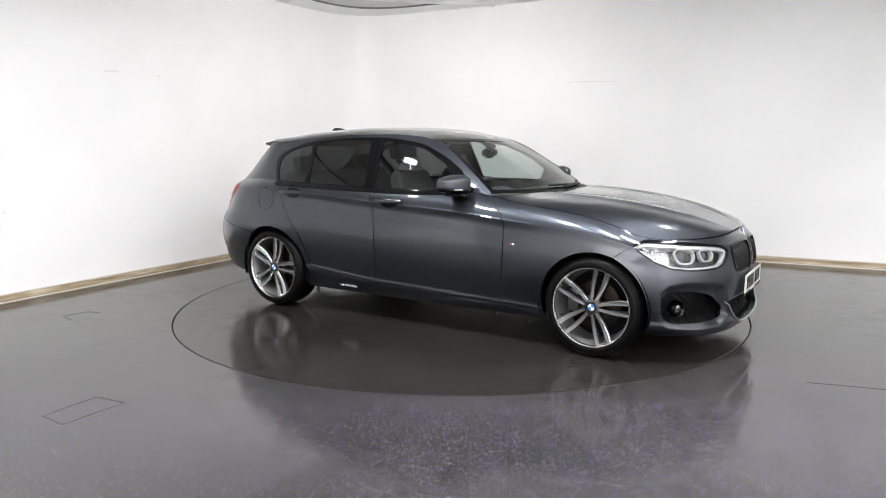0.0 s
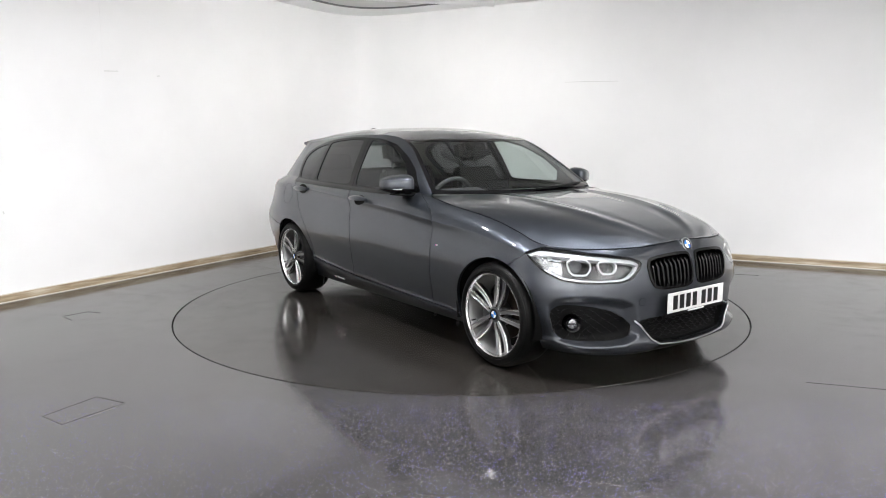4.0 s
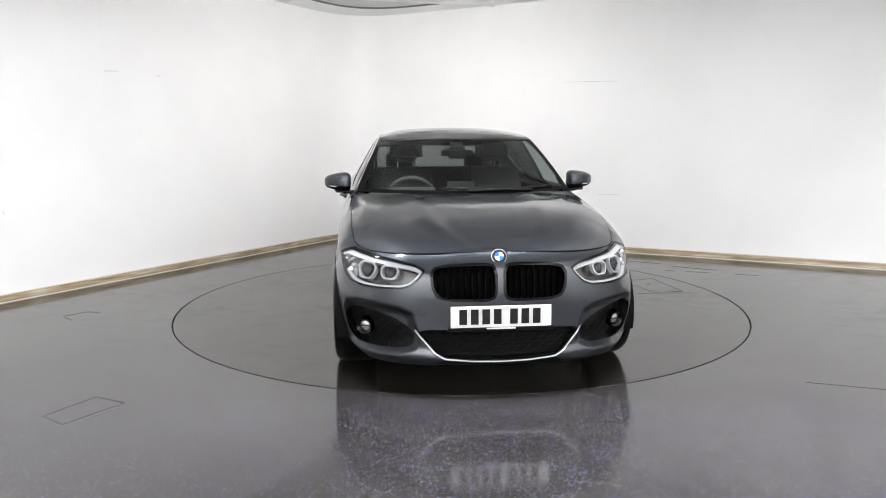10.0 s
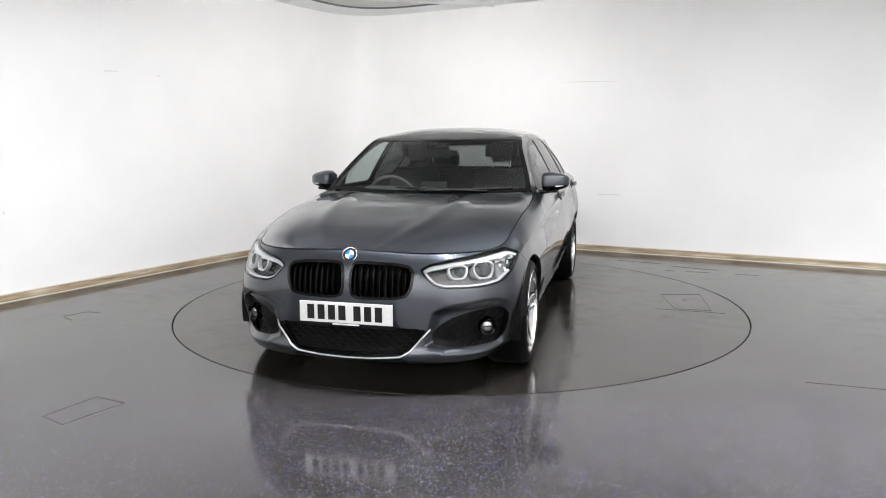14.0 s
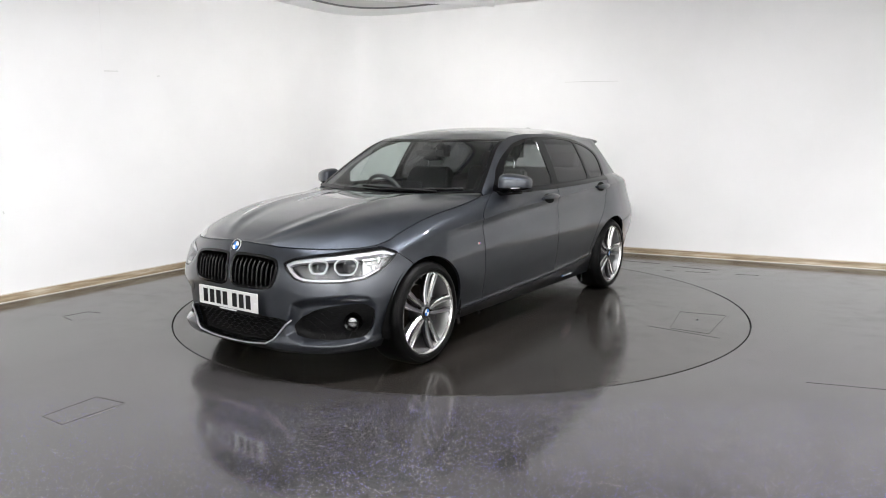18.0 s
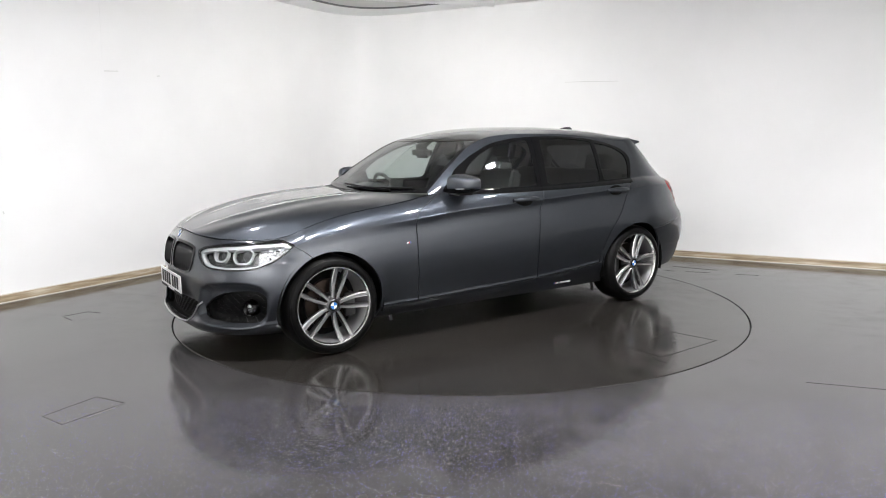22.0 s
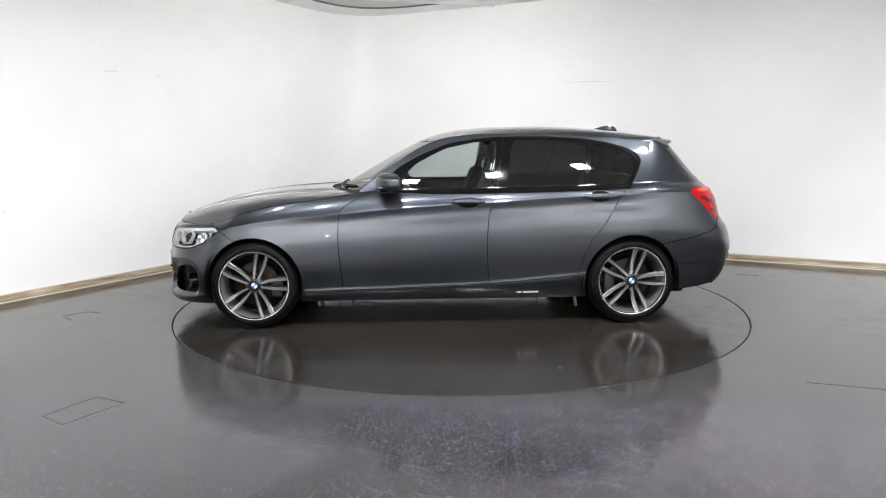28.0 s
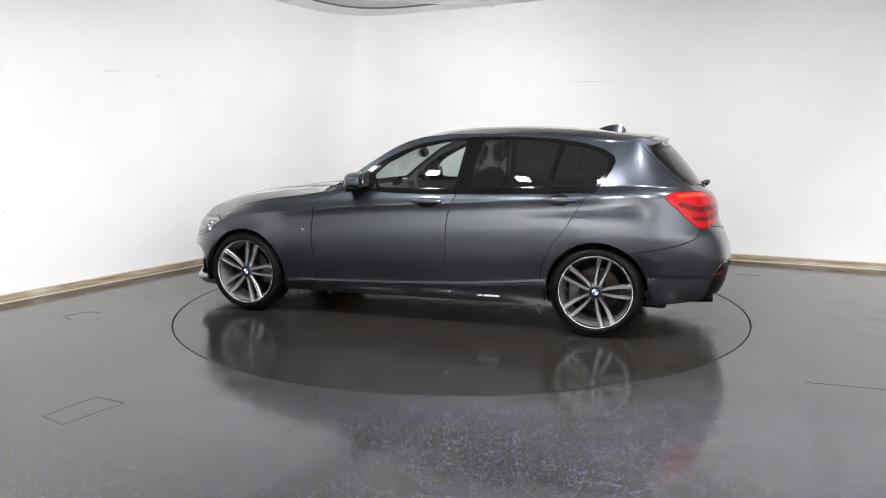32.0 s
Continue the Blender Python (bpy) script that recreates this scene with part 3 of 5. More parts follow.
def tail(t, v):
    t, v = np.broadcast_arrays(np.asarray(t, float), np.asarray(v, float))
    _, ys, zs = side(XR, v)
    _, ys2, _ = side(XR + .06, v)
    slope = (ys2 - ys) / .06
    zb = .20 + .02 * (1 - t)
    k = np.clip((zs - .20) / (1.015 - .20), 0, 1)
    g = np.clip((zs - 1.015) / (1.300 - 1.015), 0, 1)
    z = np.where(v <= 1, zb + k * (tail_belt(t) - zb), tail_belt(t) + g * (tail_top(t) - tail_belt(t)))
    xr, l0, l1 = tail_x(z), tail_a(z), tail_b(z)
    x = bez(xr, xr, XR - l1, XR, t)
    y = bez(0, np.minimum(l0, ys * .86), ys - slope * l1, ys, t)
    return x, y, z


def skin(s, v):
    """The whole half skin: s 0 front middle, 1 flank front, 4 flank rear, 5 rear middle."""
    s, v = np.broadcast_arrays(np.asarray(s, float), np.asarray(v, float))
    A = nose(np.clip(s, 0, 1), np.minimum(v, 1))
    B = side(XF + (XR - XF) * np.clip((s - 1) / 3, 0, 1), v)
    C = tail(np.clip(5 - s, 0, 1), v)
    return np.stack([np.where(s < 1, A[i], np.where(s <= 4, B[i], C[i])) for i in range(3)], -1)


class Sheet:
    """A grid of places with normals; x, y, z, s, v are its columns."""

    def __init__(self, P, s, v, keep=None, symmetric=()):
        du, dv = np.gradient(P, axis=0), np.gradient(P, axis=1)
        n = np.cross(du, dv)
        ln = np.linalg.norm(n, axis=-1, keepdims=True)
        n = n / np.maximum(ln, 1e-12)
        for i in symmetric:
            n[i, :, 1] = 0
        n /= np.maximum(np.linalg.norm(n, axis=-1, keepdims=True), 1e-12)
        self.P, self.N = P.reshape(-1, 3), n.reshape(-1, 3)
        self.x, self.y, self.z = self.P.T
        self.s, self.v = s.ravel(), v.ravel()
        r, c = P.shape[:2]
        i = np.arange(r * c).reshape(r, c)
        self.F = np.stack([i[:-1, :-1], i[1:, :-1], i[1:, 1:], i[:-1, 1:]], -1).reshape(-1, 4)
        if keep is not None:
            self.F = self.F[keep.ravel()[self.F].all(1)]

    def cut(self, fields):
        """Polygons of (place, normal) where every field is positive."""
        vals = np.stack([np.broadcast_to(f, self.x.shape) for f in fields], 1) if fields else np.ones((len(self.x), 1))
        fv = vals[self.F]
        alive = (fv > 0).any(1).all(1)
        whole = (fv > 0).all((1, 2))
        A = np.concatenate([self.P, self.N, vals], 1)
        out = [A[f][:, :6] for f in self.F[whole]]
        for f in self.F[alive & ~whole]:
            poly = [A[i] for i in f]
            for k in range(6, A.shape[1]):
                if all(q[k] > 0 for q in poly):
                    continue
                nxt = []
                for p, q in zip(poly, poly[1:] + poly[:1]):
                    if p[k] > 0:
                        nxt.append(p)
                    if (p[k] > 0) != (q[k] > 0):
                        t = p[k] / (p[k] - q[k])
                        nxt.append(p + (q - p) * t)
                poly = nxt
                if len(poly) < 3:
                    break
            if len(poly) >= 3:
                out.append(np.array(poly)[:, :6])
        return out


def sheet_part(name, sheet, fields, mat, parent, sides=(1,), depth=0.014, offset=0.0, label="", up=0.0):
    """One panel cut out of a sheet: its face, and a rim turned inwards by depth. up: rim also turned outwards."""
    polys = sheet.cut(fields)
    verts, index, faces, normals = [], {}, [], []
    vnorm = []
    for sgn in sides:
        for poly in polys:
            ids = []
            for q in poly:
                n = q[3:6] / max(np.linalg.norm(q[3:6]), 1e-9)
                p = q[:3] + n * offset
                key = (round(p[0] * 2e4), round(p[1] * sgn * 2e4), round(p[2] * 2e4))
                if key not in index:
                    index[key] = len(verts)
                    verts.append((p[0], p[1] * sgn, p[2]))
                    vnorm.append((n[0], n[1] * sgn, n[2]))
                if not ids or ids[-1] != index[key]:
                    ids.append(index[key])
            if len(ids) > 1 and ids[0] == ids[-1]:
                ids.pop()
            if len(set(ids)) == len(ids) >= 3:
                faces.append(ids if sgn > 0 else ids[::-1])
    for f in faces:
        normals += [vnorm[i] for i in f]
    if depth or up:
        edges = {}
        for f in faces:
            for i, j in zip(f, f[1:] + f[:1]):
                edges[(i, j)] = edges.get((i, j), 0) + 1
        inner = {}

        def low(i):
            if i not in inner:
                inner[i] = len(verts)
                n = vnorm[i]
                verts.append(tuple(verts[i][k] - n[k] * depth for k in range(3)))
            return inner[i]
        for (i, j) in [e for e in edges if (e[1], e[0]) not in edges]:
            f = [j, i, low(i), low(j)]
            a, b, c = (Vector(verts[k]) for k in f[:3])
            n = (b - a).cross(c - b)
            n = tuple(n.normalized()) if n.length > 1e-12 else (0, 0, 1)
            faces.append(f)
            normals += [n] * 4
    me = bpy.data.meshes.new(name)
    me.from_pydata(verts, [], faces)
    me.materials.append(mat)
    me.shade_smooth()
    if len(me.loops) == len(normals):
        me.normals_split_custom_set(normals)
    ob = new(name, me)
    ob.parent = parent
    if label:
        ob["label"] = label
    return ob


s_line = np.concatenate([np.linspace(0, 1, 110), np.linspace(1, 4, 190)[1:], np.linspace(4, 5, 70)[1:]])
v_line = np.concatenate([np.linspace(0, V_SILL, 9), np.linspace(V_SILL, V_CREASE, 44)[1:], V_CREASE + .2 * np.array([.02, .045, .075, .115]), np.linspace(V_CREASE + .034, 1, 12), np.linspace(1, 2, 30)[1:]])
GS, GV = np.meshgrid(s_line, v_line, indexing="ij")
GP = skin(GS, GV)
SKIN = Sheet(GP, GS, GV, keep=(GV <= 1.0001) | (GP[..., 0] < 0.60), symmetric=(0, -1))
K = SKIN


def edge_curve(s, v=1.0):
    return skin(np.asarray(s, float), np.full(np.shape(s), v))


def coons(front, rear, middle, flank, na, nw, bend=2.2):
    """A patch between four edges, each a function of 0..1; bend: how the crown falls off to the flank."""
    a, w = np.linspace(0, 1, na), np.linspace(0, 1, nw)
    c0, c1 = front(a)[:, None], rear(a)[:, None]
    d0, d1 = middle(w)[None], flank(w)[None]
    A, W = a[:, None, None], w[None, :, None]
    L = np.concatenate([A, A, A ** bend], -1)
    p00, p01, p10, p11 = c0[0:1], c1[0:1], c0[-1:], c1[-1:]
    P = (1 - W) * c0 + W * c1 + (1 - L) * d0 + L * d1 - (1 - W) * ((1 - L) * p00 + L * p10) - W * ((1 - L) * p01 + L * p11)
    return P, np.broadcast_to(a[:, None], P.shape[:2]).copy(), np.broadcast_to(w[None], P.shape[:2]).copy()


def stack(*f):
    return lambda t: np.stack([g(t) if callable(g) else np.full(np.shape(t), g) for g in f], -1)


top_z = curve((2.03, .725), (2.0, .752), (1.95, .772), (1.864, .806), (1.727, .846), (1.544, .888), (1.362, .918), (1.18, .938), (.998, .950), (.87, .956), (.77, .962), (.585, 1.056), (.401, 1.166), (.262, 1.252), (.147, 1.322), (.05, 1.357), (-.013, 1.376), (-.196, 1.408), (-.426, 1.424), (-.702, 1.428), (-.98, 1.420), (-1.26, 1.400), (-1.494, 1.372), (-1.66, 1.352))
S_CORNER, S_COWL = 0.80, 1.83
E0 = edge_curve(np.array([0.0]))[0]
X_COWL = 0.86
E_COWL = edge_curve(np.array([S_COWL]))[0]
bon_mid = lambda w: np.stack([E0[0] + (X_COWL - E0[0]) * w, 0 * w, top_z(E0[0] + (X_COWL - E0[0]) * w)], -1)
bon_rear = lambda a: np.stack([X_COWL + (E_COWL[0] - X_COWL) * a ** 2, E_COWL[1] * a, .956 + (E_COWL[2] - .956) * a ** 2.5], -1)
BP, BA, BW = coons(lambda a: edge_curve(a * S_CORNER), bon_rear, bon_mid, lambda w: edge_curve(S_CORNER + (S_COWL - S_CORNER) * w), 60, 80, 2.6)
# the bonnet's height over its plan, with two soft ridges that run from the pillars towards the grille
EDGE = edge_curve(np.linspace(0, S_COWL, 500))
edge_y = lambda x: np.interp(-x, -EDGE[:, 0], EDGE[:, 1])
edge_z = lambda x: np.interp(-x, -EDGE[:, 0], EDGE[:, 2])


def bonnet_z(x, y):
    ye, k = np.maximum(edge_y(x), 1e-3), np.clip((E0[0] - x) / .25, 0, 1) * np.clip((x - .70) / .2, 0, 1)
    a = np.clip(np.abs(y) / ye, 0, 1.05)
    z = top_z(x) + (edge_z(x) - top_z(x)) * a ** 6.0
    r = .40 + .13 * np.clip((1.9 - x) / 1.1, 0, 1)
    return z + k * (.012 * np.exp(-((a - r) / .080) ** 2) + .006 * np.clip((r - a) / .2, 0, 1) ** 2 * (a < r))


BONNET = Sheet(BP, BA, BW, symmetric=(0,))
hx = .012
gx = (bonnet_z(BONNET.x + hx, BONNET.y) - bonnet_z(BONNET.x - hx, BONNET.y)) / (2 * hx)
gy = (bonnet_z(BONNET.x, BONNET.y + hx) - bonnet_z(BONNET.x, np.maximum(BONNET.y - hx, 0))) / (BONNET.y + hx - np.maximum(BONNET.y - hx, 0))
gx, gy = np.clip(gx, -.50, .1), np.where(BONNET.y < 1e-6, 0, np.clip(gy, -.60, .2))
BONNET.z = bonnet_z(BONNET.x, BONNET.y)
BONNET.P = np.stack([BONNET.x, BONNET.y, BONNET.z], -1)
BONNET.N = np.stack([-gx, -gy, np.ones_like(gx)], -1)
BONNET.N /= np.linalg.norm(BONNET.N, axis=-1, keepdims=True)

# screen, roof
X_TOP = 0.02
scr_base = lambda a: np.stack([.79 - .19 * a ** 2, .752 * a, .958 - .003 * a ** 2], -1)
scr_top = lambda a: np.stack([.140 + (X_TOP - .140) * a ** 2, float(rail_y(X_TOP)) * a, 1.322 + (float(rail_z(X_TOP)) - 1.322) * a ** 2.4], -1)
lin = lambda p, q, bow=0.0: (lambda w: np.stack([p[i] + (q[i] - p[i]) * w + (bow * 4 * w * (1 - w) if i == 2 else 0) for i in range(3)], -1))
rail = lambda x0, x1: (lambda w: np.stack([x0 + (x1 - x0) * w, rail_y(x0 + (x1 - x0) * w), rail_z(x0 + (x1 - x0) * w)], -1))
SP, SA, SW = coons(scr_base, scr_top, lin(scr_base(np.array([0.]))[0], scr_top(np.array([0.]))[0], .012), rail(.60, X_TOP), 40, 40, 2.0)
SCREEN = Sheet(SP, SA, SW, symmetric=(0,))
roof_rear = lambda a: edge_curve(5 - a, 2.0)
RR = roof_rear(np.array([0.0]))[0]
roof_mid = lambda w: np.stack([.140 + (RR[0] - .140) * w, 0 * w, 1.322 + (top_z(.140 + (RR[0] - .140) * w) - top_z(.140)) + (RR[2] - 1.322 - float(top_z(RR[0]) - top_z(.140))) * w], -1)
RP, RA, RW = coons(scr_top, roof_rear, roof_mid, rail(X_TOP, -1.5), 40, 70, 2.3)
ROOF = Sheet(RP, RA, RW, symmetric=(0,))
cowl_low = lambda a: bon_rear(a) + np.array([0.02, 0, -.012])
CP, CA, CW = coons(cowl_low, lambda a: scr_base(a) + np.array([0, 0, .002]), lin(cowl_low(np.array([0.]))[0], scr_base(np.array([0.]))[0]), lin(cowl_low(np.array([1.]))[0], scr_base(np.array([1.]))[0]), 30, 6)
COWL = Sheet(CP, CA, CW, symmetric=(0,))

# ---- outlines on the surface ----
GAP = 0.0032
HEAD = rounded([(.915, .704), (.84, .733), (.65, .722), (.45, .706), (.32, .686), (.272, .660), (.290, .622), (.325, .580), (.37, .564), (.48, .560), (.60, .563), (.70, .574), (.80, .612), (.87, .660)], 2, .92)
KIDNEY = rounded([(.016, .650), (.030, .692), (.09, .698), (.25, .692), (.335, .678), (.357, .64), (.350, .57), (.325, .522), (.26, .507), (.07, .505), (.025, .520), (.014, .560)], 2)
LOWER = rounded([(-.432, .345), (-.36, .358), (.36, .358), (.432, .345), (.335, .240), (.285, .213), (.15, .202), (-.15, .202), (-.285, .213), (-.335, .240)], 1)
FOG = rounded([(.768, .36), (.760, .405), (.71, .434), (.62, .440), (.50, .430), (.40, .404), (.335, .366), (.298, .322), (.305, .272), (.36, .250), (.55, .241), (.72, .244), (.765, .29)], 2)
DLO = rounded([(.50, .962), (.40, 1.050), (.335, 1.118), (.182, 1.206), (-.028, 1.292), (-.25, 1.328), (-.45, 1.341), (-.74, 1.342), (-1.02, 1.325), (-1.22, 1.294), (-1.354, 1.254), (-1.425, 1.212), (-1.440, 1.170), (-1.415, 1.110), (-1.335, .985), (-1.31, .960), (0, .940)], 2)
WIN_F = rounded([(.228, .980), (.285, 1.070), (.2, 1.153), (.08, 1.216), (-.024, 1.264), (-.234, 1.306), (-.392, 1.319), (-.346, .982)], 2, .94)
WIN_R = rounded([(-.438, .984), (-.510, 1.322), (-.70, 1.326), (-.88, 1.318), (-1.056, 1.298), (-.993, .994)], 2, .94)
WIN_Q = rounded([(-1.090, 1.290), (-1.22, 1.270), (-1.31, 1.245), (-1.380, 1.205), (-1.395, 1.165), (-1.375, 1.105), (-1.315, 1.005), (-1.028, .998)], 2, .92)
LAMP = rounded([(4.205, .945), (4.27, .972), (4.42, .974), (4.62, .970), (4.78, .930), (4.80, .86), (4.72, .790), (4.58, .762), (4.42, .742), (4.37, .760), (4.29, .850)], 2)
REARWIN = rounded([(4.30, 1.262), (4.37, 1.16), (4.47, 1.04), (4.56, 1.008), (5.3, 1.0), (5.3, 1.275)], 2)

x, y, z, s, v = K.x, K.y, K.z, K.s, K.v
in_head = inside(HEAD, s, z)
in_kid = inside(KIDNEY, y, z) - np.where(s > .6, 9, 0)
in_low = np.where(s > .6, -9, inside(LOWER, y, z))
in_fog = np.where(s > 1.1, -9, inside(FOG, s, z))
in_dlo = np.where((s > 1) & (s < 4.4) & (v > .9), inside(DLO, x, z), -9)
in_lamp = inside(LAMP, s, z)
in_rear = np.where(s > 4.1, inside(REARWIN, s, z), -9)
AXLE, WHEEL_Z = 1.345, 0.312
arch_f = np.hypot(x - AXLE, z - .315) - .337
arch_r = np.hypot(x + AXLE, z - .315) - .336
seam_nose = curve((.15, 1.42), (.60, 1.46), (.645, 1.50), (.70, 1.582), (.735, 1.64), (.80, 1.72))
cut_a = curve((.30, .727), (.45, .738), (.617, .749), (.772, .745), (.82, .735), (.843, .722), (.88, .675), (.925, .590), (.968, .49), (1.0, .42))
cut_b = curve((.30, -.320), (.45, -.304), (.605, -.299), (.782, -.311), (.88, -.340), (.975, -.374), (1.15, -.405), (1.34, -.440))
cut_c = curve((.33, -.960), (.40, -.966), (.47, -.985), (.593, -1.034), (.718, -1.127), (.82, -1.190), (.911, -1.247), (.95, -1.278), (.985, -1.318), (1.0, -1.335))
seam_tail = curve((3.9, .55), (4.0, .570), (4.04, .588), (4.2, .640), (4.33, .691), (4.40, .735), (4.5, .752), (4.6, .745), (4.75, .72), (5, .70))
gate = curve((.70, 4.50), (.96, 4.50), (.99, 4.48), (1.018, 4.425), (1.157, 4.33), (1.262, 4.235), (1.31, 4.17))
top_gap = (1 - v) * .5 - GAP
f_nose, f_a, f_b, f_c = x - seam_nose(z), x - cut_a(z), x - cut_b(z), x - cut_c(z)
f_tail, f_gate = np.where(x > -1.345, 9, z - seam_tail(s)), (s - gate(z)) * .8
f_sill = (v - V_SILL) * .8

car = tagged(new("hatchback_car"), "dark grey metallic hatchback car with black kidney grille and alloy wheels", "car")
SIDES = ((1, "left"), (-1, "right"))

chin = np.where(s > .6, -9, np.interp(y, [0, .15, .285, .32, .36], [.190, .194, .202, .19, .10]) - z)
sheet_part("front_bumper", K, [f_nose - GAP, top_gap, arch_f, -in_head - GAP, -in_kid, -in_low, -in_fog, -chin, 1.2 - s], M_PAINT, car, (1, -1), .03)
sheet_part("chin_spoiler", K, [chin, .6 - s], M_PLASTIC, car, (1, -1), .02, -.003, "black plastic chin under the lip")
bonnet = sheet_part("bonnet", BONNET, [BONNET.v - .004, 1 - BONNET.s - .003], M_PAINT, car, (1, -1), .02)
roof = sheet_part("roof", ROOF, [ROOF.v - .004], M_PAINT, car, (1, -1), .0)
screen = sheet_part("windscreen", SCREEN, [1 - SCREEN.s - .012], M_GLASS, car, (1, -1), .0, -.002, "clear laminated windscreen")
screen.visible_shadow = False
border = np.minimum(np.minimum(SCREEN.v * .55, (1 - SCREEN.v) * .55), (1 - SCREEN.s) * .65)
sheet_part("screen_border", SCREEN, [.026 - border], M_BLACK, screen, (1, -1), .004, .0005, "black ceramic band round the screen")
sheet_part("cowl", COWL, [], M_PLASTIC, car, (1, -1), .01)
DIFF = rounded([(4.42, .15), (4.42, .36), (4.435, .43), (4.47, .487), (4.55, .517), (4.66, .522), (4.8, .45), (5.3, .44), (5.3, .15)], 1)
in_diff = np.where(s > 4.2, inside(DIFF, s, z), -9)
f_low = z - np.interp(s, [3.9, 4.16, 4.27, 4.40, 4.5, 5], [.215, .232, .248, .272, .29, .29])
sheet_part("rear_bumper", K, [-f_tail - GAP, arch_r, s - 3.9, -x - 1.36, -in_diff, f_low], M_PAINT, car, (1, -1), .02)
diffuser = sheet_part("rear_diffuser", K, [in_diff, f_low, s - 4.2], M_PLASTIC, car, (1, -1), .01, -.012, "black plastic rear diffuser")
for sg, word in SIDES:
    sheet_part("diffuser_edge", K, [.0035 - near_line([(4.437, .432), (4.472, .489), (4.55, .519), (4.64, .523)], s, z), s - 4.2], M_SATIN, diffuser, (sg,), .008, .002, "thin silver edge")
    sheet_part("rear_reflector", K, [.010 - near_line([(4.475, .436), (4.57, .462)], s, z), s - 4.2], M_REDDARK, diffuser, (sg,), .008, -.004, "red reflector strip")
tailgate = sheet_part("tailgate", K, [f_gate - GAP, f_tail - GAP, -in_lamp - GAP, -in_rear, s - 4], M_PAINT, car, (1, -1), .015)
rear_glass = sheet_part("rear_window", K, [in_rear - .001, s - 4], M_REARGLASS, tailgate, (1, -1), 0, -.003, "tinted rear window")
rear_glass.visible_shadow = False

# near-black sheet added behind the panels, standing in for shade in their gaps
shell = sheet_part("gap_shade_sheet", K, [arch_f - .004, arch_r - .004, -in_head - .004, -in_kid - .004, -in_low - .004, -in_fog - .004, 1.0 - v, np.where(s > 4, np.minimum(-in_diff - .004, f_low), 9)], M_DARK, car, (1, -1), 0, -.013)
for sg, word in SIDES:
    sheet_part("front_wing", K, [-f_nose - GAP, f_a - GAP, top_gap, arch_f, -in_head - GAP, f_sill - GAP, x - .3], M_PAINT, car, (sg,), .02)
    door = sheet_part("front_door", K, [-f_a - GAP, f_b - GAP, 1.02 - v, f_sill - GAP, .004 - in_dlo], M_PAINT, car, (sg,), .02)
    rdoor = sheet_part("rear_door", K, [-f_b - GAP, f_c - GAP, 1.02 - v, f_sill - GAP, .004 - in_dlo, arch_r], M_PAINT, car, (sg,), .02)
    side_fields = [np.maximum(-f_c - GAP, np.minimum(v - 1.0, 9)), -f_gate - GAP, f_tail - GAP, arch_r, -in_lamp - GAP, .004 - in_dlo, .62 - x, f_sill]
    if sg < 0:
        cap_d = np.hypot(x + 1.385, z - .868) - .085
        frame_part = sheet_part("side_frame", K, side_fields + [cap_d - .002], M_PAINT, car, (sg,), .012)
    else:
        frame_part = sheet_part("side_frame", K, side_fields, M_PAINT, car, (sg,), .012)
    sheet_part("side_skirt", K, [-f_sill - GAP, arch_f, arch_r, 1.2 - x, x + 1.2], M_PAINT, car, (sg,), .015)
    # window trim, pillars and panes
    win = np.maximum(np.maximum(inside(WIN_F, x, z), inside(WIN_R, x, z)), inside(WIN_Q, x, z))
    trim = [in_dlo, -win]
    sheet_part("window_frame", K, trim + [f_b - .0015], M_BLACK, door, (sg,), .008, .0022, "gloss black window surround")
    sheet_part("window_frame", K, trim + [-f_b - .0015, f_c + .10 * np.clip((z - 1) / .3, 0, 1) - .0], M_BLACK, rdoor, (sg,), .008, .0022, "gloss black window surround")
    sheet_part("window_frame", K, trim + [-(f_c + .10 * np.clip((z - 1) / .3, 0, 1))], M_BLACK, frame_part, (sg,), .008, .0022, "gloss black window surround")
    for nm, out, own, mat in (("window", WIN_F, door, M_GLASS), ("window", WIN_R, rdoor, M_TINT), ("quarter_window", WIN_Q, frame_part, M_TINT)):
        pane = sheet_part(nm, K, [inside(out, x, z) + .006, v - .9], mat, own, (sg,), 0, -.002, "clear side glass" if mat is M_GLASS else "dark privacy glass")
        pane.visible_shadow = False


